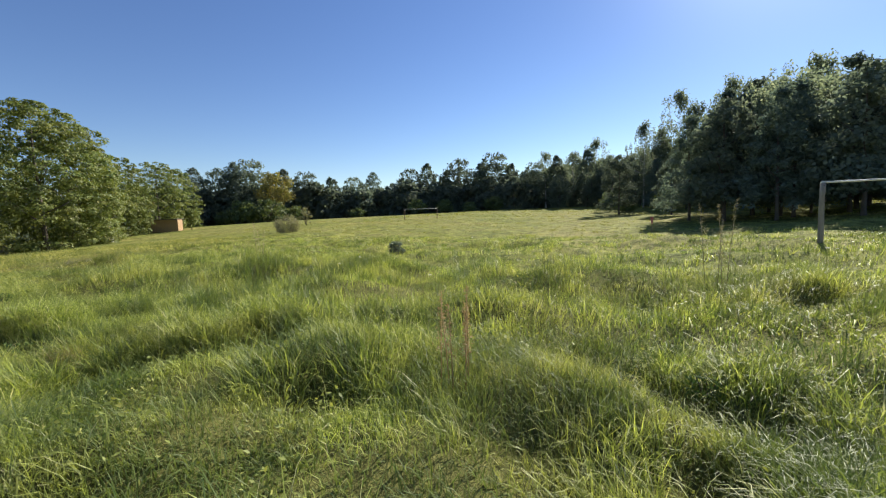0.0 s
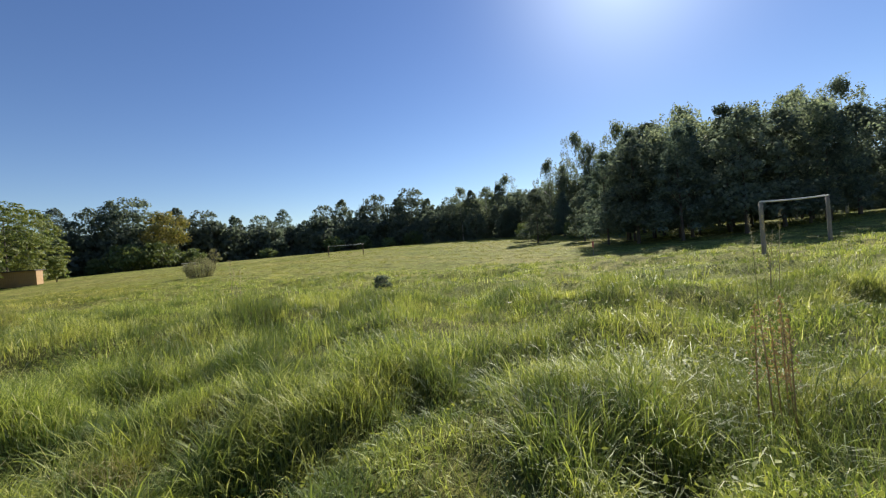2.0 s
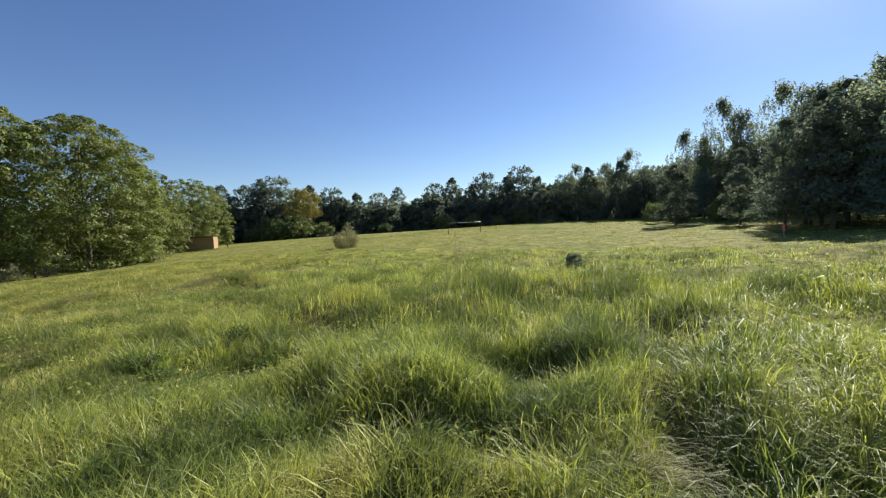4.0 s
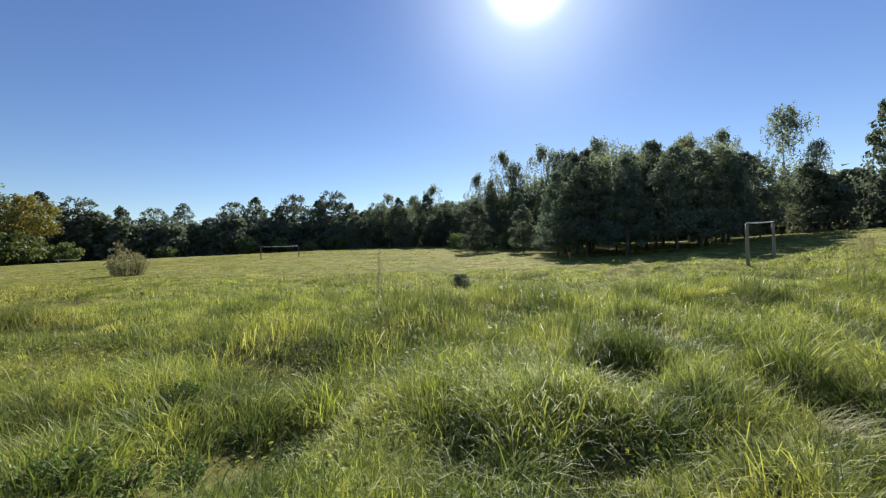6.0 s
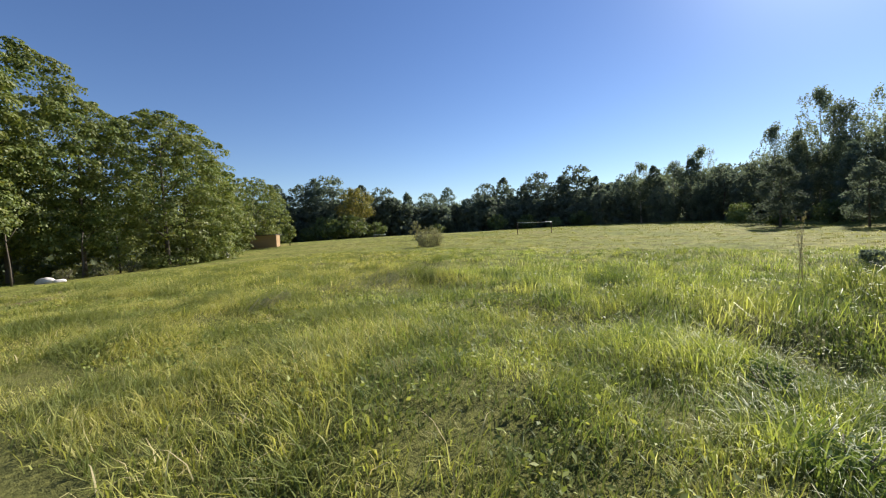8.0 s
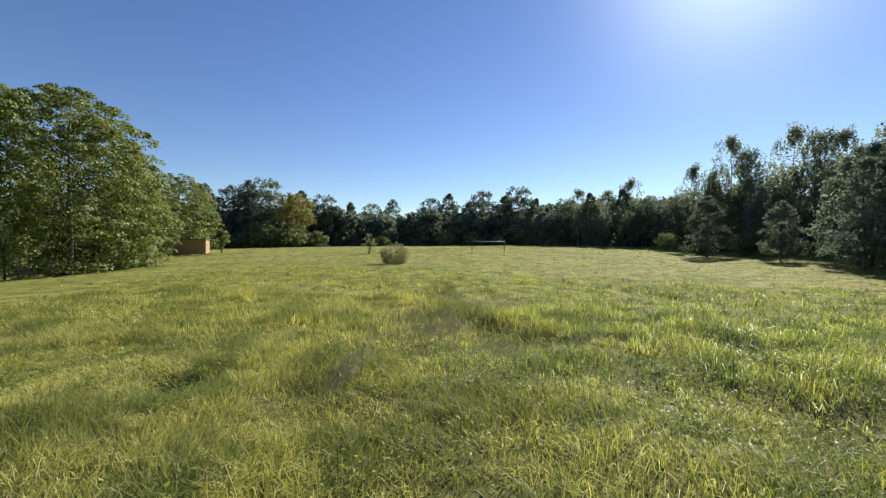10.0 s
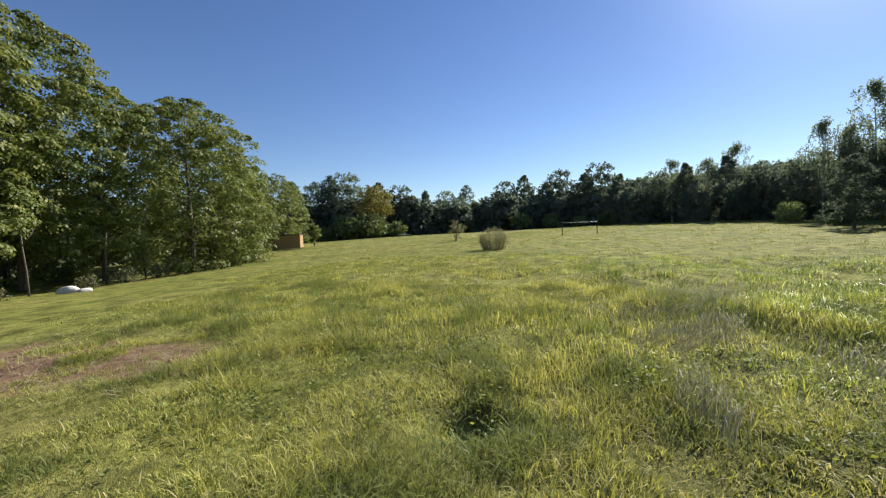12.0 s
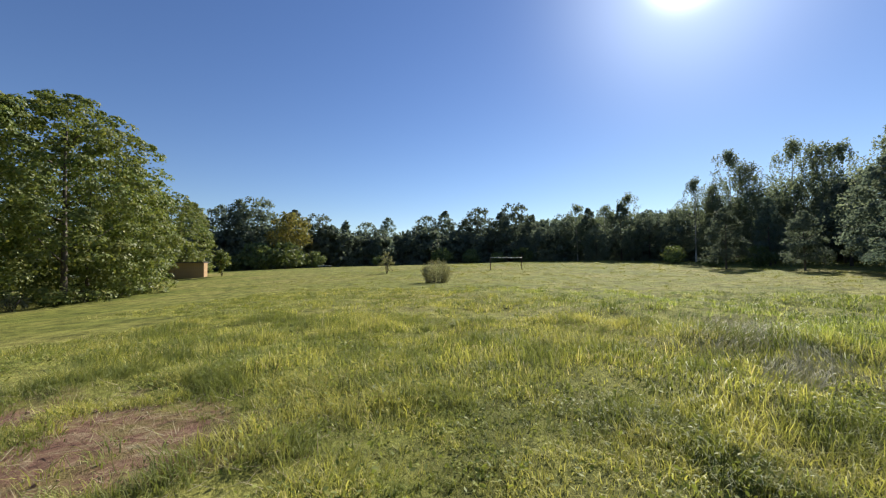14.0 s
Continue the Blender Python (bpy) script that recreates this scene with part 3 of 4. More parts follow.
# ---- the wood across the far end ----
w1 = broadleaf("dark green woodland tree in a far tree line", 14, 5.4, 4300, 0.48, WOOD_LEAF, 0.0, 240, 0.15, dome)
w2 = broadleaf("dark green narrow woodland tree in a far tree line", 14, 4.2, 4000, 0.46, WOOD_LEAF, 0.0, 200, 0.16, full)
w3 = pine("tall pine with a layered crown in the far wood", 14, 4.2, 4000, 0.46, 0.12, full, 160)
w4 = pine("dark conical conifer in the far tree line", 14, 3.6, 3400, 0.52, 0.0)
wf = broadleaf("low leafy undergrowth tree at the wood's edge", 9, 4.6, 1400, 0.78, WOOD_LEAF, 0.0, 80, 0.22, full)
FAR_WEST = [(-47.0, 94.2, 13.2), (-42.7, 96.5, 13.4), (-39.8, 97.8, 14.7), (-36.8, 99.1, 15.6), (-30.0, 101.6, 13.6), (-25.1, 103.1, 12.9)]
FAR_MID = [(-23.3, 108.7, 10.1), (-19.7, 109.5, 11.5), (-14.7, 110.4, 11.9), (-9.5, 111.1, 12.9), (-4.4, 111.5, 10.2), (0.4, 111.7, 13.8), (5.1, 111.7, 15.2), (8.8, 111.5, 12.1), (13.8, 111.1, 16.0),
           (19.5, 110.3, 14.6), (23.3, 109.6, 17.1), (27.7, 108.7, 14.2), (30.5, 107.9, 11.8)]
for k, (x, y, top) in enumerate(FAR_WEST):
    stand((w3, w1, w3, w1, w2, w1)[k], 13.3, x, y, top)
for k, (x, y, top) in enumerate(FAR_MID):
    stand((w1, w2, w1, w3, w1, w1, w2, w1, w1, w2, w1, w2, w4)[k], 13.2, x, y, top, 1.0)
for k in range(14):
    x = -54 + 88 * (k + rng.random()) / 14
    stand((w1, w2, w4)[k % 3], 13.3, x, 104 + rng.uniform(-2, 6) - 0.0035 * x * x, rng.uniform(8.5, 12.0), 1.0)
for k in range(30):
    x = -58 + 112 * (k + 0.5) / 30
    stand(wf, 9, x, 106 - 0.004 * (x - 5) ** 2 * (1 if x < 5 else 2.2) + rng.uniform(-3, 1.5), rng.uniform(7.5, 11.0), 1.05)
yellow = broadleaf("woodland tree turning yellow for autumn", 11, 4.6, 3800, 0.4, YELLOW_LEAF, 0.36, 46, 0.24)
stand(yellow, 11, -29.8, 94.5, 12.4, 0.95)
discard(yellow)

# ---- birches and conifers on the east side ----
b1 = birch("tall slender birch with a thin drooping crown", 20, 3.5, 52, 0.3)
b3 = birch("bushy birch with foliage hanging low", 13, 3.6, 64, 0.27, 0.2, BARK)
b4 = birch("broad leafy birch with foliage down to the grass", 17, 4.0, 80, 0.29, 0.05, BARK)
b2 = birch("tall slender birch with a thin drooping crown", 20, 3.1, 48, 0.3, 0.24)
MID_EAST = [(32.4, 94.8, 15.2), (34.8, 94.0, 14.7), (38.3, 92.7, 15.4), (42.7, 90.8, 17.3), (45.3, 89.5, 13.1), (47.8, 88.2, 13.4)]
BIRCHES = [(44.0, 74.2, 17.2), (46.3, 72.8, 16.1), (48.7, 71.2, 21.9), (50.8, 69.7, 20.0), (50.7, 62.1, 21.1), (53.1, 60.1, 20.8), (54.8, 58.6, 19.8), (52.9, 51.0, 20.9), (57.4, 53.6, 18.5),
           (54.2, 42.7, 18.1), (56.9, 38.6, 17.6), (49.6, 34.9, 16.1), (51.2, 31.3, 15.7), (54.9, 26.2, 18.3)]
HILL = [(54.0, 23.0, 13.0), (55.1, 17.1, 16.9), (55.6, 13.7, 12.8), (55.8, 10.6, 12.4), (55.8, 6.4, 17.0), (55.7, 2.9, 14.3)]
for k, (x, y, top) in enumerate(MID_EAST):
    stand((b1, w2, b2, b1, w2, w1)[k], 20 if k in (0, 2, 3) else 14, x, y, top, 1.3 if k in (0, 2, 3) else 0.8)
for k, (x, y, top) in enumerate(BIRCHES):
    tagged(stand((b1, b2)[k % 2], 20, x, y, top), group="birches on the east side")
for k, (x, y, top) in enumerate(HILL):
    stand((b2, w2, b2, b4, b4, b4)[k], (20, 14, 20, 17, 17, 17)[k], x, y, top, (0.8, 0.75, 0.7, 0.9, 1.1, 1.05)[k])
p1 = pine("dark young conifer standing in the birch wood", 11, 3.2, 6200, 0.29, 0.12, lobes=210)
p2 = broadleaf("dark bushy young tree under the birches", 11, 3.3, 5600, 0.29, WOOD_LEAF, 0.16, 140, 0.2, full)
for k, (x, y, top) in enumerate([(31.0, 98.0, 13.0), (36.0, 95.0, 13.5), (40.5, 90.5, 14.5), (44.0, 86.0, 12.5), (48.0, 82.0, 13.5), (50.5, 77.5, 13.5), (45.5, 79.5, 12.0), (53.0, 73.0, 14.5), (56.0, 68.0, 13.5), (34.0, 90.0, 9.0), (39.0, 85.0, 9.5)]):
    stand((w1, b3, w2)[k % 3], (13.3, 13, 13.3)[k % 3], x, y, top, 1.0)
for k, (x, y, top) in enumerate([(46.2, 70.5, 13.5), (49.5, 66.5, 15.0), (52.0, 63.5, 15.5), (55.5, 60.0, 14.5), (51.5, 56.5, 14.5), (55.0, 49.5, 14.0)]):
    stand(b3, 13, x, y, top, 1.05)
EAST_FRONT = [(28.8, 54.3, 8.6), (31.3, 47.2, 7.2)]
EAST_DENSE = [(28.2, 35.6, 11.2), (30.0, 32.2, 11.8), (32.0, 37.0, 12.6), (32.6, 29.6, 11.6), (34.4, 34.0, 12.2), (32.0, 40.6, 11.6), (36.0, 39.6, 13.0), (36.2, 29.6, 11.8), (38.6, 34.2, 12.4), (30.2, 38.4, 11.2), (35.6, 25.6, 11.2), (39.4, 26.6, 11.4)]
EAST_SHADE = [(25.4, 32.2, 9.6), (26.0, 28.4, 9.2), (28.8, 25.6, 9.8), (28.6, 29.8, 10.0), (32.4, 25.4, 9.8), (37.2, 25.2, 10.2), (40.8, 25.2, 10.4), (24.8, 35.2, 9.0)]
EAST_BACK = [(40.0, 33.0, 12.0), (42.5, 46.5, 14.0), (43.0, 37.0, 12.0), (44.5, 30.5, 11.5), (47.0, 40.0, 13.0), (45.5, 52.0, 12.5), (41.5, 59.0, 11.0), (46.5, 26.0, 11.0), (49.5, 22.5, 9.5), (42.0, 67.0, 9.5),
             (47.5, 63.0, 12.0), (52.0, 45.5, 12.5), (52.5, 36.0, 12.0)]
for x, y, top in EAST_FRONT:
    stand(p2, 11, x, y, top, 1.1)
for k, (x, y, top) in enumerate(EAST_DENSE):
    tagged(stand((p1, b3, p2)[k % 3], (11, 13, 11)[k % 3], x, y, top, 1.0), group="dense trees casting the broad shadow")
for k, (x, y, top) in enumerate(EAST_SHADE):
    tagged(stand((p2, p1)[k % 2], 11, x, y, top, 1.1), group="dense trees casting the broad shadow")
for k, (x, y, top) in enumerate(EAST_BACK):
    stand((p1, b3, p2)[k % 3], (11, 13, 11)[k % 3], x, y, top, 1.1)
for k in range(18):
    y = 0 + 88 * (k + 0.5) / 18
    stand(wf, 9, 62 + rng.uniform(-2, 3) - max(0, y - 60) * 0.45, y, rng.uniform(7.5, 10.5), 1.1)
for x, y, top in ((51.5, 22.0, 8.0), (53.0, 17.5, 7.6), (54.0, 13.5, 8.6), (54.5, 9.5, 7.8), (54.5, 4.5, 8.4), (54.0, 0.5, 8.0)):
    stand(wf, 9, x, y, top, 0.9)
discard(w1, w2, w3, w4, wf, b1, b2, b3, b4, p1, p2)


def woods_behind():
    """The depth of the woods all round: one thick, uneven band of foliage behind the trees in front."""
    line = np.array([(-60, -5), (-58, 30), (-56, 60), (-60, 92), (-34, 116), (5, 122), (40, 113), (60, 92), (70, 60), (72, 20), (70, -15)], float)
    seg = np.linalg.norm(np.diff(line, axis=0), axis=1)
    at = np.concatenate([[0], np.cumsum(seg)])
    k = 30000
    s = rng.uniform(0, at[-1], k)
    x, y = np.interp(s, at, line[:, 0]) + rng.normal(0, 2.2, k), np.interp(s, at, line[:, 1]) + rng.normal(0, 2.2, k)
    h = 5.0 + 4.5 * vnoise(s, 0 * s, 5.0, 8.0)
    p = np.stack([x, y, lie(x, y) + h * rng.random(k) ** 1.15], 1)
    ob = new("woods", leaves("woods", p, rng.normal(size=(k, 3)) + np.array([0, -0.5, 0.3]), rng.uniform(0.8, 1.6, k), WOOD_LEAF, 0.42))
    return tagged(ob, "dark depth of the woods behind the meadow's edge trees", "woods", kind="stuff")


woods_behind()


def wooded_hill():
    """A far hillside covered with forest, rising beyond the meadow's trees."""
    k = 13000
    az, up = radians(1) * rng.uniform(8, 66, k), rng.random(k) ** 0.8
    crest = np.interp(np.degrees(az), (8, 16, 22, 34, 50, 66), (14.0, 23.0, 28.5, 28.5, 26.5, 22.0)) + 3.5 * (vnoise(np.degrees(az), 0 * az, 0.8, 3.0) - 0.5) + 2.5 * (vnoise(np.degrees(az), 0 * az, 0.25, 1.0) - 0.5)
    z = up * crest
    far = 225 + 1.1 * z + rng.uniform(-6, 6, k)
    p = np.stack([far * np.sin(az), far * np.cos(az), z], 1)
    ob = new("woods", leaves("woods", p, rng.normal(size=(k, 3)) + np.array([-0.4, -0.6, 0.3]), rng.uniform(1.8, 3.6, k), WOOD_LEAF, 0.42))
    return tagged(ob, "forested hillside rising far behind the meadow's trees", "woods", kind="stuff")


wooded_hill()

# ---- goals ----
def goal(label, x0, y0, x1, y1, high0, high1, post_r, bar_r, post_mat, bar_mat):
    """A goal frame of two posts and a crossbar, with no net."""
    z0, z1 = float(land(x0, y0)), float(land(x1, y1))
    g = tagged(new("football_goal"), label, "goal")
    g.location = (x0, y0, z0)
    dx, dy, dz = x1 - x0, y1 - y0, z1 - z0
    for px, py, pz, h in ((0, 0, 0, high0 - z0), (dx, dy, dz, high1 - z1)):
        ring = [(px + 0.01 * math.sin(7 * u + px), py, pz - 0.3 + (h + 0.3) * u, post_r * (1.1 - 0.18 * u)) for u in (0, 0.3, 0.55, 0.8, 1)]
        post = part("post", tubes([ring], 9), post_mat, g)
        part("bolt", tubes([[(px - 0.02, py - post_r - 0.015, pz + h - 0.08, 0.014), (px - 0.02, py + post_r + 0.015, pz + h - 0.08, 0.014)]], 6), RUST, post)
    over = 0.06 / math.hypot(dx, dy)
    part("crossbar", tubes([[(dx * u, dy * u, (high0 - z0) * (1 - u) + (high1 - z0) * u + bar_r * 0.6 - 0.03 * math.sin(3.14 * u), bar_r) for u in (-over, 0.25, 0.5, 0.75, 1 + over)]], 9), bar_mat, g)
    return g


goal("weathered football goal frame with pale crossbar and no net", 14.7, 15.2, 19.64, 15.9, 2.0, 2.15, 0.07, 0.032, POST_WOOD, PAINTED)
goal("distant thin football goal frame standing in the grass", 0.21, 60.97, 5.01, 62.37, 2.33, 2.34, 0.055, 0.024, RUST, PAINTED)


# ---- shed, post and stones by the maples ----
def shed():
    s = tagged(new("shed"), "small boarded shed with a sunlit tan end wall", "shed")
    s.matrix_world = pose(-36.7, 67.0, float(lie(-36, 67.0)) - 0.1, 0, 0, 4)
    L, W, H = 3.8, 1.5, 1.9
    body = part("wall", box(bmesh.new(), 0, 0, 0, L - 0.06, W - 0.06, H - 0.02), BOARD, s)
    board = box(bmesh.new(), 0, 0, 0, 0.19, 0.03, H - 0.05, 0.006)
    first = part("board", board, BOARD, body)
    n = int(L / 0.2)
    for k in range(n):
        x = -L / 2 + 0.1 + 0.2 * k
        for y in (-W / 2 - 0.0, W / 2 + 0.0):
            o = first if (k == 0 and y < 0) else new("board", first.data)
            o.parent = body
            o.matrix_basis = pose(x, y, 0.03)
    for k in range(int(W / 0.2)):
        for x in (-L / 2, L / 2):
            o = new("board", first.data)
            o.parent = body
            o.matrix_basis = pose(x, -W / 2 + 0.1 + 0.2 * k, 0.03, 0, 0, 90)
    part("roof", box(bmesh.new(), 0, 0, H + 0.002, L + 0.2, W + 0.9, 0.1, 0.02), ROOF, s)
    return s


shed()


def post():
    p = tagged(new("marker_post"), "white painted post standing by the maples", "post")
    p.location = (-33.8, 51.9, float(land(-33.8, 51.9)) - 0.1)
    part("shaft", box(bmesh.new(), 0, 0, 0, 0.22, 0.22, 1.1, 0.03), WHITE, p)
    part("cap", box(bmesh.new(), 0, 0, 1.102, 0.27, 0.27, 0.06, 0.02), CONCRETE, p)


post()


def marker():
    t = tagged(new("marker_stake"), "thin stake with a faded red rag in the meadow", "stake")
    t.location = (16.0, 26.2, float(land(16.0, 26.2)))
    part("stake", tubes([[(0, 0, -0.15, 0.018), (0.01, 0, 0.4, 0.016), (0.02, 0.01, 0.85, 0.013)]], 6), POST_WOOD, t)
    bm = bmesh.new()
    rows = [[bm.verts.new((0.02 + 0.11 * math.cos(a) * (1 - 0.35 * k), 0.05 * math.sin(a) + 0.012 * math.sin(9 * a + k), 0.86 - 0.2 * k)) for a in (0.0, 1.2, 2.4, 3.6, 4.8)] for k in range(3)]
    for lo, hi in zip(rows, rows[1:]):
        for j in range(5):
            bm.faces.new((lo[j], lo[(j + 1) % 5], hi[(j + 1) % 5], hi[j]))
    part("rag", bm, RED_CLOTH, t, "faded red cloth rag")


marker()


def boulder(x, y, sx, sy, sz, turn):
    bm = bmesh.new()
    bmesh.ops.create_icosphere(bm, subdivisions=3, radius=0.5)
    for v in bm.verts:
        v.co *= 1 + 0.28 * noise.noise(v.co * 2.3 + Vector((x, y, 0))) + 0.07 * noise.noise(v.co * 7)
        v.co = Vector((v.co.x * sx, v.co.y * sy, max(v.co.z, -0.4) * sz))
    for f in bm.faces:
        f.smooth = True
    me = bpy.data.meshes.new("boulder")
    bm.to_mesh(me)
    bm.free()
    me.materials.append(STONE)
    ob = tagged(new("boulder", me), "pale rounded boulder lying at the maples' edge", "boulder", "pale boulders")
    ob.matrix_world = pose(x, y, float(land(x, y)) + 0.22 * sz, 0, 0, turn)


boulder(-36.2, 34.6, 1.15, 0.7, 0.6, 15)
boulder(-35.0, 34.4, 0.75, 0.5, 0.32, 50)


def slim_trunk(x, y, height, lean, bark):
    t = tagged(new("young_tree"), "slim bare young tree under the maples' crowns", "tree", "slim trunks under the maples")
    t.location = (x, y, float(land(x, y)))
    part("trunk", tubes([[(0, 0, -0.1, 0.065), (lean * 0.3, 0.05, height * 0.35, 0.055), (lean * 0.6, 0, height * 0.7, 0.045), (lean, 0.1, height, 0.03)]], 8), bark, t)
    part("limb", tubes([[(lean * 0.6, 0, height * 0.7, 0.03), (lean * 0.6 + 0.5, 0.3, height * 0.95, 0.012)]], 5), bark, t)


for x, y, h, lean in ((-38.6, 34.6, 4.2, -0.3), (-39.6, 30.4, 4.5, 0.1), (-37.9, 39.0, 3.6, 0.2), (-37.6, 42.2, 3.2, -0.2)):
    slim_trunk(x, y, h, lean, BIRCH_BARK if h > 4.3 else BARK)


def by_height(thing, x, y, turn=0.0, s=1.0):
    thing.matrix_world = pose(x, y, float(land(x, y)), 0, 0, turn) @ Matrix.Diagonal((s, s, s, 1))
    return thing


# ---- bushes in the meadow ----
def meadow_bush():
    """A dome of fine upright twigs and small grey leaves, full down to the grass."""
    t = tagged(new("bush"), "grey-green rounded bush alone in the meadow", "bush")
    n = 64
    a, d = rng.uniform(0, 6.283, n), np.sqrt(rng.random(n))
    tops = []
    for k in range(n):
        x, y = 1.3 * d[k] * math.cos(a[k]), 1.3 * d[k] * math.sin(a[k])
        h = 1.75 * math.sqrt(1 - 0.72 * d[k] ** 2) * rng.uniform(0.75, 1.05)
        part("stem", tubes([[(x * 0.6, y * 0.6, -0.1, 0.014), (x * 0.85, y * 0.85, h * 0.5, 0.01), (x, y, h, 0.003)]], 4), BARK, t)
        tops.append((x, y, h))
    tops = np.array(tops)
    pick = rng.integers(0, n, 5200)
    u = rng.random(5200) ** 0.7
    p = np.stack([tops[pick, 0] * (0.7 + 0.3 * u), tops[pick, 1] * (0.7 + 0.3 * u), tops[pick, 2] * u], 1) + rng.normal(size=(5200, 3)) * 0.09
    p[:, 2] = np.maximum(p[:, 2], 0.03)
    part("crown", leaves("crown", p, rng.normal(size=p.shape) + np.array([0, 0, 0.3]), rng.uniform(0.04, 0.1, 5200), TWIG_LEAF), TWIG_LEAF, t)
    return t


by_height(meadow_bush(), -10.3, 42.0)
by_height(shrub("slender young sapling behind the meadow bush", 2.7, 0.9, 900, 0.11, TWIG_LEAF, 8, "sapling", True), -13.0, 57.8)
by_height(shrub("dark low clump of leafy weeds in the grass", 0.55, 0.32, 700, 0.07, WOOD_LEAF, 8, "weed_clump"), 1.32, 18.0)
w = shrub("pale willow bush at the foot of the far wood", 3.4, 2.2, 1500, 0.3, WILLOW, 7, "willow_bush")
for x, y, s in ((-34, 88, 1.45), (-29.3, 88.5, 1.6), (-25, 93, 1.0), (-38, 88, 0.9), (-12, 98, 0.8), (2, 101, 1.1), (9, 101, 1.0), (15, 100, 0.9), (21, 99, 1.1), (33, 60, 0.7), (37, 57, 0.9), (35.5, 70, 0.9), (47.5, 16, 0.5), (46.5, 11.5, 0.55)):
    z = float(lie(x, y)) - 0.1
    tagged(copy_thing(w, pose(x, y, z, 0, 0, rng.uniform(0, 360)) @ Matrix.Diagonal((s, s, s * rng.uniform(0.8, 1.1), 1))), group="willow bushes at the wood edge")
discard(w)


by_height(shrub("leafy green bush beside the boarded shed", 3.7, 1.0, 1500, 0.2, MAPLE, 7, "bush"), -32.7, 66.3)
u0 = shrub("sparse twiggy undergrowth along the maples' foot", 1.1, 1.0, 320, 0.13, SHRUB_LEAF, 12, "undergrowth", True)
u1 = shrub("leafy green undergrowth along the maples' foot", 1.0, 1.1, 700, 0.17, MAPLE, 8, "undergrowth")
for k, (x, y, s) in enumerate([(-37.0, 36.8, 0.9), (-36.6, 39.2, 1.1), (-36.2, 41.6, 1.0), (-35.2, 43.6, 0.8), (-34.6, 45.4, 0.9), (-33.6, 47.4, 0.8), (-37.9, 32.4, 0.7), (-33.4, 49.6, 0.9), (-33.8, 51.4, 0.9), (-39.5, 29.0, 1.0)]):
    tagged(copy_thing((u0, u1)[k % 2 if y > 43 else 0], pose(x, y, float(land(x, y)) - 0.05, 0, 0, 67 * k) @ Matrix.Diagonal((s, s, s, 1))), group="undergrowth at the maples' foot")
discard(u0, u1)


# leafy clumps added in and round the hollows to darken them like deep shade
d0 = shrub("dark leafy clump added for the shade in a grass hollow", 0.42, 0.36, 620, 0.04, HOLLOW_SHADE_LEAF, 9, "nettle_clump")
d1 = shrub("dark leafy clump added for the shade in a grass hollow", 0.38, 0.4, 560, 0.045, HOLLOW_SHADE_LEAF, 8, "nettle_clump")
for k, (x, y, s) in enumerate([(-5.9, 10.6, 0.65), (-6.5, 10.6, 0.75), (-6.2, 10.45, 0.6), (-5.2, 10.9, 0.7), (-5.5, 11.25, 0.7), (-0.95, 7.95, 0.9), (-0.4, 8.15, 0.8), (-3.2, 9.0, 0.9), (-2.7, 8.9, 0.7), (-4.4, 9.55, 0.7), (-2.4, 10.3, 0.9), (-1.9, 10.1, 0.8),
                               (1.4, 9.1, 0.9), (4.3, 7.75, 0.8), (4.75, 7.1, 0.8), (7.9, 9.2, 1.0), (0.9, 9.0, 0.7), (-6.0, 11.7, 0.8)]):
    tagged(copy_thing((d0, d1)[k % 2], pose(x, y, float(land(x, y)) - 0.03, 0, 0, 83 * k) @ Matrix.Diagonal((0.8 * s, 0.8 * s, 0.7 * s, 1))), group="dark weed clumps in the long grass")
discard(d0, d1)


# ---- tall weeds ----
def stalks(name, label, height, count, spread, seed_mat, stem_mat, seed_from, seed_n, seed_size, wide=0.035):
    t = tagged(new(name), label, "weed")
    for k in range(count):
        th, d = rng.uniform(0, 6.28), spread * math.sqrt(rng.random())
        x, y = math.cos(th) * d, math.sin(th) * d
        h = height * rng.uniform(0.75, 1.05)
        lx, ly = rng.normal(0, 0.06) * h, rng.normal(0, 0.06) * h
        stem = part("stem", tubes([[(x, y, -0.05, 0.006), (x + lx * 0.4, y + ly * 0.4, h * 0.5, 0.005), (x + lx, y + ly, h, 0.002)]], 5), stem_mat, t)
        u = seed_from + (1 - seed_from) * rng.random(seed_n)
        p = np.stack([x + lx * u * u, y + ly * u * u, h * u], 1) + rng.normal(size=(seed_n, 3)) * wide * (1.25 - u)[:, None] * np.array([1, 1, 0.4])
        part("seed_head", leaves("seed_head", p, rng.normal(size=(seed_n, 3)), rng.uniform(0.6, 1.4, seed_n) * seed_size, seed_mat, 0.35), seed_mat, stem)["kind"] = "stuff"
    return t


by_height(stalks("sorrel", "rust-brown dock stalks gone to seed in the grass", 1.0, 6, 0.16, SORREL, SORREL, 0.42, 110, 0.018, 0.034), 2.38, 6.95)
by_height(stalks("mugwort", "tall pale seeding mugwort standing above the grass", 1.5, 4, 0.22, STALK, STALK, 0.2, 150, 0.022, 0.05), 7.3, 10.25)
by_height(stalks("mugwort", "dry grey weed stalks standing above the grass", 1.15, 3, 0.3, STALK, STALK, 0.3, 120, 0.022, 0.05), -2.46, 15.27)
by_height(stalks("mugwort", "dry grey weed stalks standing above the grass", 0.95, 5, 0.3, STALK, STALK, 0.3, 120, 0.035, 0.08), 19.5, 12.5)


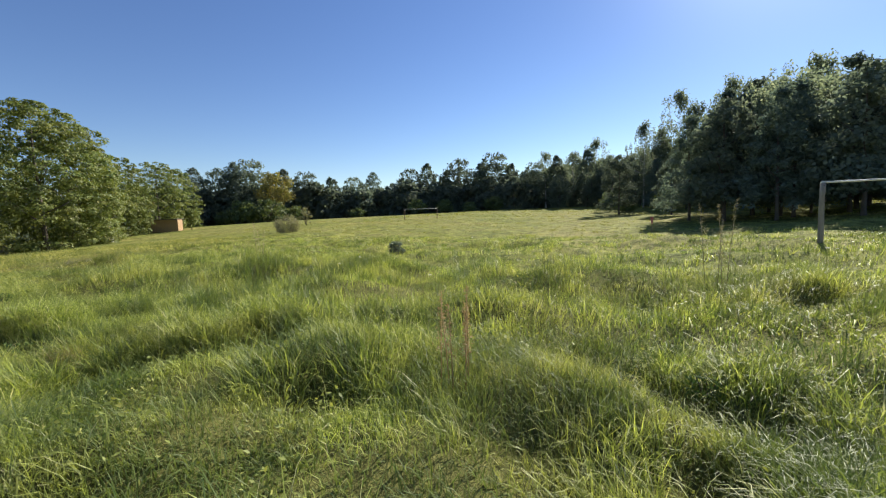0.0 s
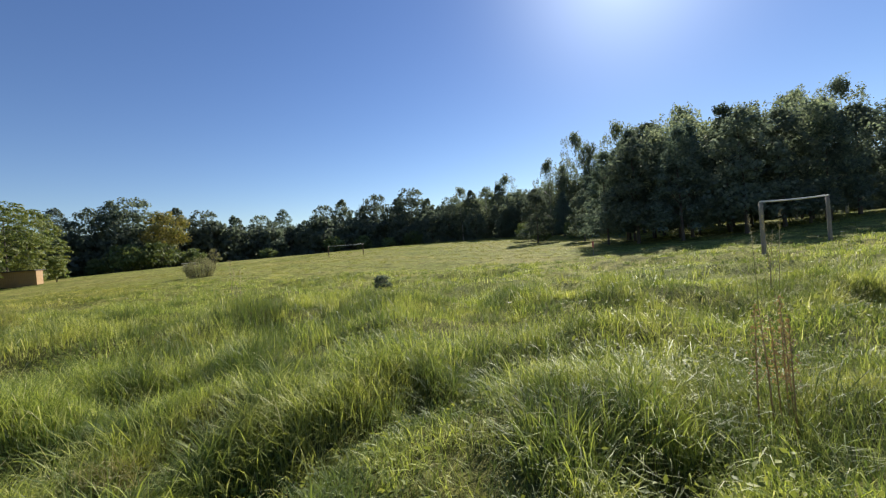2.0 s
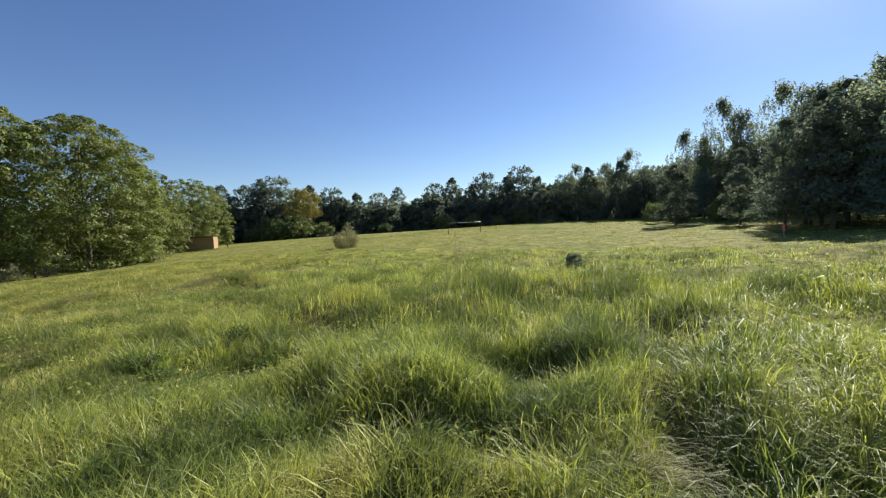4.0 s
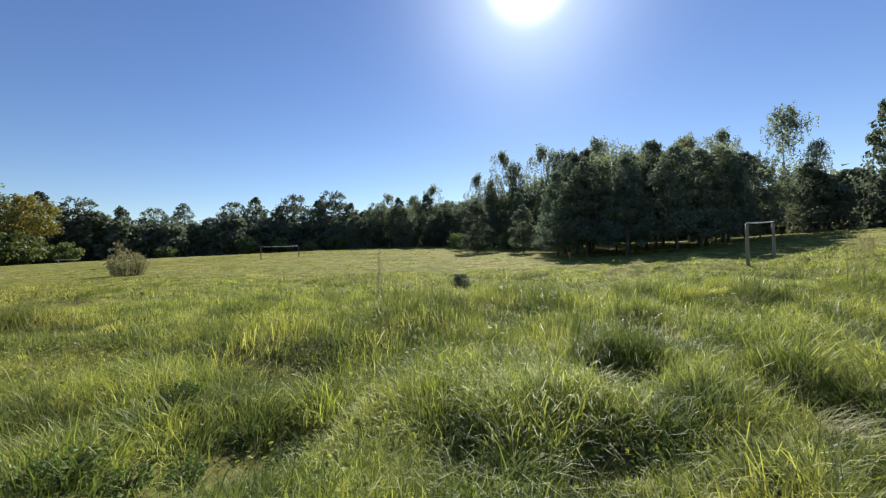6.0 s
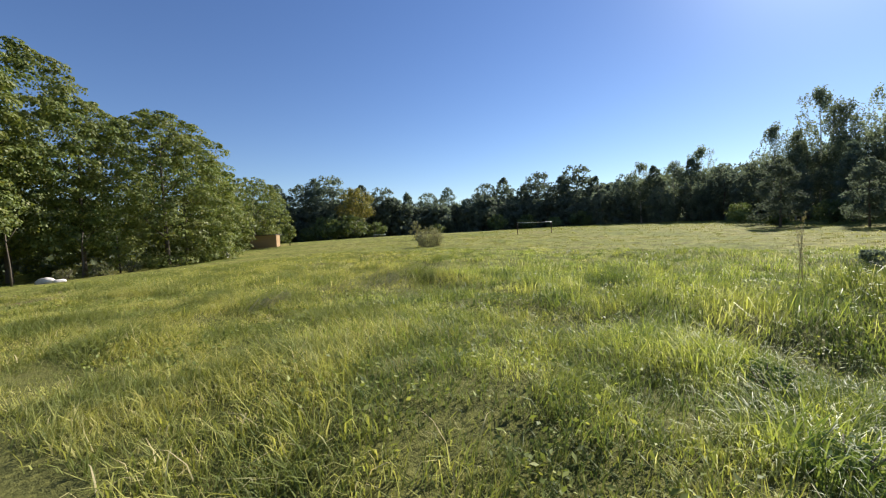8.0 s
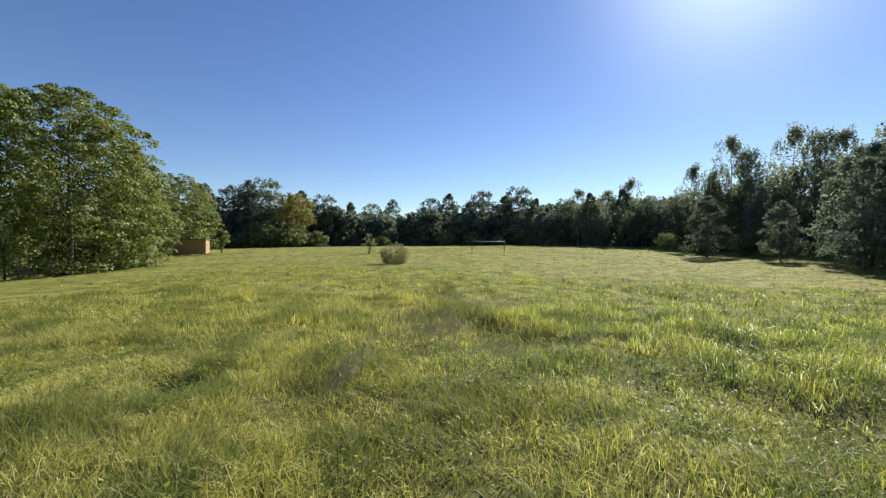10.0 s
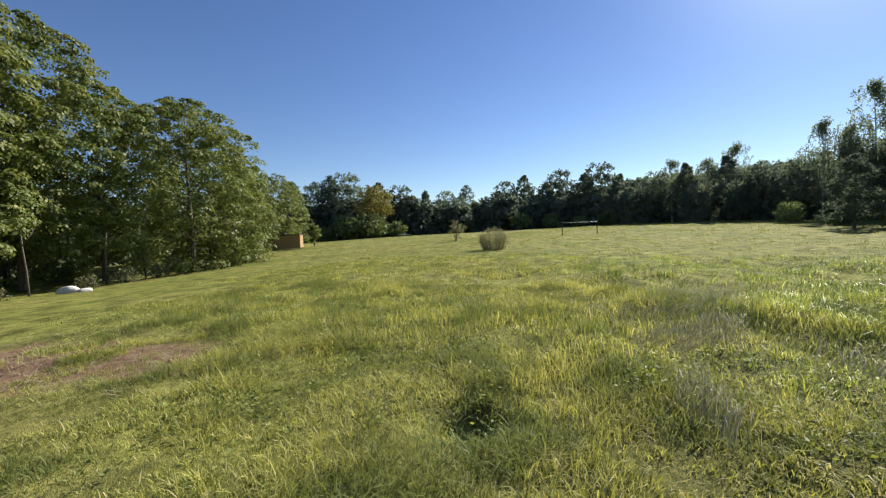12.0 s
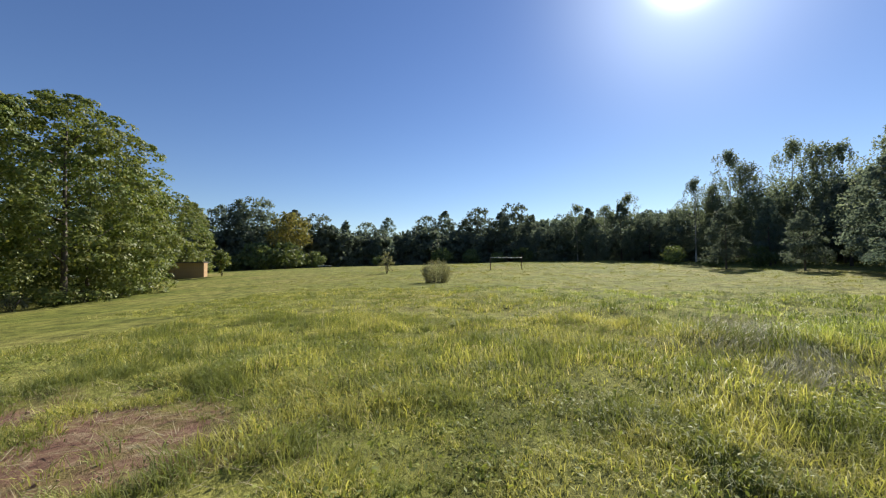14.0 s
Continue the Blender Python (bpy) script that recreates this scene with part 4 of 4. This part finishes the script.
def yarrow():
    t = tagged(new("yarrow"), "small white flat-topped flower head above the grass", "flower")
    part("stem", tubes([[(0, 0, -0.05, 0.004), (0.01, 0, 0.3, 0.003), (0.015, 0.01, 0.5, 0.003)]], 5), WEED, t)
    k = 60
    th, d = rng.uniform(0, 6.28, k), 0.03 * np.sqrt(rng.random(k))
    p = np.stack([0.015 + np.cos(th) * d, 0.01 + np.sin(th) * d, 0.5 + 0.012 * rng.random(k) - 0.1 * d], 1)
    n = rng.normal(size=(k, 3)) * 0.25 + np.array([0, 0, 1])
    part("flower_head", leaves("flower_head", p, n, rng.uniform(0.009, 0.015, k), PETAL, 0.45), PETAL, t)
    return t


y0 = yarrow()
spots = []
while len(spots) < 40:
    x, y = rng.uniform(-8, 16), rng.uniform(9, 30)
    if vnoise(x, y, 4.0, 9.0) > 0.5 and y > 10 - 0.5 * x:
        spots.append((x, y))
for x, y in spots:
    s = rng.uniform(0.7, 1.1)
    tagged(copy_thing(y0, pose(x, y, float(land(x, y)), rng.uniform(-8, 8), rng.uniform(-8, 8), rng.uniform(0, 360)) @ Matrix.Diagonal((s, s, s, 1))), group="white meadow flowers")
discard(y0)

# ---- grass ----
START, END = np.array([2.13, 3.73]), np.array([-15.6, 13.6])
ALONG = (END - START) / np.linalg.norm(END - START)
AHEAD = np.array([ALONG[1], -ALONG[0]])
LENGTH = float(np.linalg.norm(END - START))


def sward_height(x, y):
    ahead = (np.asarray(x) - START[0]) * AHEAD[0] + (np.asarray(y) - START[1]) * AHEAD[1]
    tall = rough_part(x) * np.clip(1.3 - ahead / 15, 0.08, 1)
    tuss = 0.65 * vnoise(x, y, 1.1, 5.0) + 0.35 * vnoise(x, y, 0.45, 2.0)
    tuss = np.clip((tuss - 0.32) / 0.4, 0, 1)
    tuss = tuss * tuss * (3 - 2 * tuss)
    trodden = 1 - (1 - np.clip((ahead + 0.5) / 1.9, 0.6, 1)) * np.clip((-3 - np.asarray(x)) / 2, 0, 1)
    return trodden * ((0.14 + 0.1 * tall) + (0.21 + 0.16 * tall) * tuss) * (1 - 0.4 * before_hollow(x, y))


def scatter(count, lo, hi, before, after, power=1.0):
    """Places between lo and hi metres ahead of the line walked, thicker where tussocks stand."""
    got = []
    while sum(map(len, got)) < count:
        m = int(count * 1.8)
        s = rng.uniform(-before, LENGTH + after, m)
        d = lo + (hi - lo) * rng.random(m) ** power
        p = START + s[:, None] * ALONG + d[:, None] * AHEAD
        keep = rng.random(m) < (0.5 + 0.5 * np.clip(1.6 * vnoise(p[:, 0], p[:, 1], 0.55, 1.0) - 0.25, 0, 1)) * (1.0 - 0.15 * rough_part(p[:, 0] - 2)) * (1 - 0.94 * dirt(p[:, 0], p[:, 1]) * (vnoise(p[:, 0], p[:, 1], 0.45, 5.0) > 0.34))
        got.append(p[keep])
    return np.concatenate(got)[:count]


def blade_mesh(x, y, th, L, w, ang, bend, segs):
    """Bent, tapering blades rooted at x, y, leaning along th by ang and curling over by bend."""
    k = len(x)
    face = th + 1.571 + rng.normal(0, 0.55, k)
    pz, px = land(x, y) - 0.02, np.zeros(k)
    rows = []
    prof = {3: (1.0, 0.85, 0.5, 0.0), 2: (1.0, 0.7, 0.0), 1: (1.0, 0.0)}[segs]
    for f in prof:
        cx, cy = x + px * np.cos(th), y + px * np.sin(th)
        hx, hy = np.cos(face) * w * f * 0.5, np.sin(face) * w * f * 0.5
        rows.append(np.stack([cx - hx, cy - hy, pz], 1))
        if f:
            rows.append(np.stack([cx + hx, cy + hy, pz], 1))
        px = px + np.sin(ang) * L / segs
        pz = pz + np.cos(ang) * L / segs
        ang = ang + bend / segs
    v = np.stack(rows, 1)
    i = np.arange(k)[:, None] * v.shape[1]
    cols = [c for j in range(segs - 1) for c in (i + 2 * j, i + 2 * j + 1, i + 2 * j + 3, i + 2 * j + 2)]
    cols += [i + 2 * segs - 2, i + 2 * segs - 1, i + 2 * segs]
    return v.reshape(-1, 3), np.concatenate(cols, 1).ravel(), np.tile([4] * (segs - 1) + [3], k)


def sward(label, tufts, each, filler, lo, hi, before, after, width, segs, fill_segs, power=1.0, spread=1.0, tall=1.0):
    """Grass in two meshes: tussocks whose blades fan out and flop over, and shorter grass between them."""
    c = scatter(tufts, lo, hi, before, after, power)
    pick = np.repeat(np.arange(tufts), each)
    k = len(pick)
    size = sward_height(c[:, 0], c[:, 1]) * rng.uniform(0.8, 1.4, tufts) * tall
    out = np.sqrt(rng.random(k))
    a = rng.uniform(0, 6.283, k)
    rad = size[pick] * 0.5 * spread * out
    x, y = c[pick, 0] + rad * np.cos(a), c[pick, 1] + rad * np.sin(a)
    sway = 6.283 * 1.3 * vnoise(c[:, 0], c[:, 1], 1.6, 4.0)
    flop = rng.uniform(0.1, 1.0, tufts)
    sx = np.cos(a) * out + (flop * np.cos(sway))[pick] + rng.normal(0, 0.7, k)
    sy = np.sin(a) * out + (flop * np.sin(sway))[pick] + rng.normal(0, 0.7, k)
    th = np.arctan2(sy, sx)
    L = size[pick] * rng.uniform(0.35, 1.0, k)
    ang = 0.1 + 0.6 * out * rng.random(k)
    bend = rng.uniform(1.1, 3.7, k)
    f = scatter(filler, lo, hi, before, after, power)
    L2 = sward_height(f[:, 0], f[:, 1]) * rng.uniform(0.3, 0.8, filler) * tall
    layers = ((x, y, th, L, ang, bend, segs), (f[:, 0], f[:, 1], rng.uniform(0, 6.283, filler), L2, 0.25 + 0.95 * rng.random(filler), rng.uniform(0.3, 1.9, filler), fill_segs))
    for bx, by, bt, bl, ba, bb, sg in layers:
        ok = hollow(bx, by) < rng.uniform(0.16, 0.6, len(bx))
        w = width * rng.uniform(0.55, 1.4, len(bx))
        dry = bx + 5 * (vnoise(bx, by, 1.5, 7.0) - 0.5) + rng.normal(0, 0.8, len(bx)) < -8.5
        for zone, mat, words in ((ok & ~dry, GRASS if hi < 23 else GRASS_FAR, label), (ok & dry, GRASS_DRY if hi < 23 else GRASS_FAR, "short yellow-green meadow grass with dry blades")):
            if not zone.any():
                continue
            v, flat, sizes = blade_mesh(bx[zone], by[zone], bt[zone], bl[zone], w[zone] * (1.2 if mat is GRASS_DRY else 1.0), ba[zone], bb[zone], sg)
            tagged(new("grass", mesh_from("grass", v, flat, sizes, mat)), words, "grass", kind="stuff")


sward("long tangled green meadow grass bending in tussocks", 4300, 26, 170000, 0.1, 4.2, 5, 7, 0.0068, 3, 1)
sward("green tussocky meadow grass with pale bent blades", 3600, 18, 140000, 4.2, 10, 8, 11, 0.0105, 2, 1, 0.95)
sward("green meadow grass with straw-coloured blades", 3200, 16, 70000, 10, 22, 16, 18, 0.018, 2, 1, 0.9, 1.2, 0.8)
sward("green and straw-coloured meadow grass farther off", 1800, 11, 28000, 22, 50, 30, 26, 0.04, 2, 1, 0.85, 2.6, 0.6)
sward("distant yellow-green meadow grass", 2000, 8, 28000, 50, 92, 40, 20, 0.08, 1, 1, 0.9, 3.5, 0.55)


def tussock_banks():
    """Tall dense tussocks on the sunward side of each hollow, so that their own shade fills it."""
    spots = []
    for cx, cy, turn, long, wide in HOLLOWS[:-1]:
        n = max(2, math.ceil(long / 0.24))
        co, si = math.cos(radians(turn)), math.sin(radians(turn))
        side = 1 if (-si + co) > 0 else -1
        for q in np.linspace(-1, 1, n):
            off = wide * 0.85 * math.sqrt(1 - 0.7 * q * q) + 0.12
            spots.append((cx + co * q * long - si * off * side, cy + si * q * long + co * off * side))
    c = np.array(spots) + rng.normal(0, 0.07, (len(spots), 2))
    each = 420
    pick = np.repeat(np.arange(len(c)), each)
    k = len(pick)
    out, a = np.sqrt(rng.random(k)), rng.uniform(0, 6.283, k)
    x, y = c[pick, 0] + 0.34 * out * np.cos(a), c[pick, 1] + 0.34 * out * np.sin(a)
    th = np.arctan2(np.sin(a) * out + rng.normal(0, 0.75, k), np.cos(a) * out + rng.normal(0, 0.75, k))
    L = rng.uniform(0.25, 0.66, k) * (1 - 0.25 * out) * rng.uniform(0.8, 1.1, len(c))[pick]
    v, flat, sizes = blade_mesh(x, y, th, L, rng.uniform(0.005, 0.011, k), 0.08 + 0.5 * out * rng.random(k), rng.uniform(0.8, 2.9, k), 3)
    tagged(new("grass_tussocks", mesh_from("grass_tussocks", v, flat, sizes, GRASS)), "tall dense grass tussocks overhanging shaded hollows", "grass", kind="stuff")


tussock_banks()


def hollow_turf():
    """Short, trampled grass round the rims of the hollows."""
    pts = []
    for cx, cy, turn, long, wide in HOLLOWS:
        k = int(500 + 1300 * long * wide * 4)
        a, d = rng.uniform(0, 6.283, k), rng.uniform(0.45, 1.9, k)
        u, v = (long + 0.1) * d * np.cos(a), (wide + 0.25) * d * np.sin(a)
        co, si = math.cos(radians(turn)), math.sin(radians(turn))
        pts.append(np.stack([cx + co * u - si * v, cy + si * u + co * v], 1))
    p = np.concatenate(pts)
    k = len(p)
    v, flat, sizes = blade_mesh(p[:, 0], p[:, 1], rng.uniform(0, 6.283, k), rng.uniform(0.1, 0.26, k), rng.uniform(0.005, 0.011, k), 0.2 + 0.7 * rng.random(k), rng.uniform(0.8, 2.8, k), 2)
    tagged(new("grass", mesh_from("grass", v, flat, sizes, GRASS)), "short bent grass round the shaded hollows", "grass", kind="stuff")


hollow_turf()


def leafy_weeds():
    """Low broad-leaved herbs among the grass, in loose patches."""
    c = np.concatenate([scatter(2600, 0.9, 6.5, 6, 9), scatter(1400, 6.5, 16, 12, 14)])
    c = c[vnoise(c[:, 0], c[:, 1], 1.6, 6.0) > 0.5]
    pick = np.repeat(np.arange(len(c)), 17)
    k = len(pick)
    p = np.empty((k, 3))
    p[:, :2] = c[pick] + rng.normal(0, 0.08, (k, 2))
    p[:, 2] = land(p[:, 0], p[:, 1]) + sward_height(p[:, 0], p[:, 1]) * rng.uniform(0.12, 0.75, k)
    n = rng.normal(size=(k, 3)) * 0.6 + np.array([0, 0, 0.9])
    deep = []
    for cx, cy, turn, long, wide in HOLLOWS:
        a, d = rng.uniform(0, 6.283, 170), np.sqrt(rng.random(170)) * 1.1
        u, v = long * d * np.cos(a), wide * d * np.sin(a)
        co, si = math.cos(radians(turn)), math.sin(radians(turn))
        x, y = cx + co * u - si * v, cy + si * u + co * v
        deep.append(np.stack([x, y, land(x, y) + rng.uniform(0.03, 0.22, 170)], 1))
    deep = np.concatenate(deep)
    p, n = np.concatenate([p, deep]), np.concatenate([n, rng.normal(size=deep.shape) * 0.6 + np.array([0, 0, 0.9])])
    ok = np.arange(len(p)) >= k
    ok |= hollow(p[:, 0], p[:, 1]) < 0.3
    ob = new("leafy_weeds", leaves("leafy_weeds", p[ok], n[ok], rng.uniform(0.018, 0.055, ok.sum()), WEED, 0.26, 0.06))
    tagged(ob, "low broad-leaved green weeds among the grass", "weeds", kind="stuff")


leafy_weeds()


def lodged(x0, y0, turn, long, wide, count):
    """Pale dead grass combed flat by rain and wind."""
    a, d = rng.uniform(0, 6.283, count), np.sqrt(rng.random(count)) * rng.uniform(0.6, 1.15, count)
    u, v = long * d * np.cos(a), wide * d * np.sin(a)
    co, si = math.cos(radians(turn)), math.sin(radians(turn))
    x, y = x0 + co * u - si * v, y0 + si * u + co * v
    comb = radians(turn) + 2.2 * (vnoise(x, y, 0.8, 3.0) - 0.5) + rng.normal(0, 0.3, count)
    v, flat, sizes = blade_mesh(x, y, comb, rng.uniform(0.22, 0.5, count), rng.uniform(0.004, 0.009, count), rng.uniform(0.55, 1.0, count), rng.uniform(0.5, 1.2, count), 3)
    v[:, 2] += 0.06
    tagged(new("flattened_grass", mesh_from("flattened_grass", v, flat, sizes, STRAW)), "pale straw-coloured grass lying flat in the meadow", "grass", kind="stuff")


lodged(-9.5, 19.2, 28, 1.7, 0.8, 620)
lodged(-2.1, 8.45, -20, 0.34, 0.16, 240)
lodged(-8.84, 16.19, 10, 1.1, 0.5, 260)
lodged(-10.3, 17.4, 25, 1.2, 0.45, 380)
lodged(-11.4, 15.3, 70, 0.5, 0.2, 200)


def litter():
    """Dry flattened stalks and small clods on the bare patch."""
    k = 1500
    a, d = rng.uniform(0, 6.283, k), np.sqrt(rng.random(k)) * 1.25
    x, y = -19.3 + 3.0 * d * np.cos(a), 17.7 + 1.42 * d * np.sin(a) - 0.2 * 3.0 * d * np.cos(a)
    v, flat, sizes = blade_mesh(x, y, rng.uniform(0, 6.283, k), rng.uniform(0.06, 0.3, k), rng.uniform(0.004, 0.011, k), np.full(k, 1.35), rng.uniform(-0.2, 0.3, k), 2)
    v[:, 2] += 0.035
    tagged(new("dry_litter", mesh_from("dry_litter", v, flat, sizes, STALK)), "dry straw litter strewn over bare reddish soil", "litter", kind="stuff")
    bm = bmesh.new()
    for _ in range(34):
        a, d, s = rng.uniform(0, 6.283), math.sqrt(rng.random()), rng.uniform(0.012, 0.042)
        px, py = -19.3 + 2.9 * d * math.cos(a), 17.7 + 1.3 * d * math.sin(a) - 0.2 * 2.9 * d * math.cos(a)
        m = pose(px, py, float(land(px, py)) + s * 0.15, *rng.uniform(0, 360, 3)) @ Matrix.Diagonal((s, s * 0.8, s * 0.55, 1))
        made = bmesh.ops.create_icosphere(bm, subdivisions=1, radius=1, matrix=m)
        for vert in made["verts"]:
            vert.co += Vector(rng.normal(0, 0.08 * s, 3))
    me = bpy.data.meshes.new("soil_clods")
    bm.to_mesh(me)
    bm.free()
    me.materials.append(CLOD)
    tagged(new("soil_clods", me), "small reddish-brown soil clods on the bare patch", "soil", kind="stuff")


litter()


def plank():
    p = tagged(new("bench"), "low pale plank bench at the far wood's edge", "bench")
    x, y = -21.6, 78.4
    p.matrix_world = pose(x, y, float(lie(x, y)), 0, 0, 8)
    part("seat", box(bmesh.new(), 0, 0, 0.42, 2.2, 0.34, 0.07, 0.015), WHITE, p)
    for lx in (-0.8, 0.8):
        part("leg", box(bmesh.new(), lx, 0, -0.2, 0.12, 0.28, 0.618, 0.015), POST_WOOD, p)


plank()
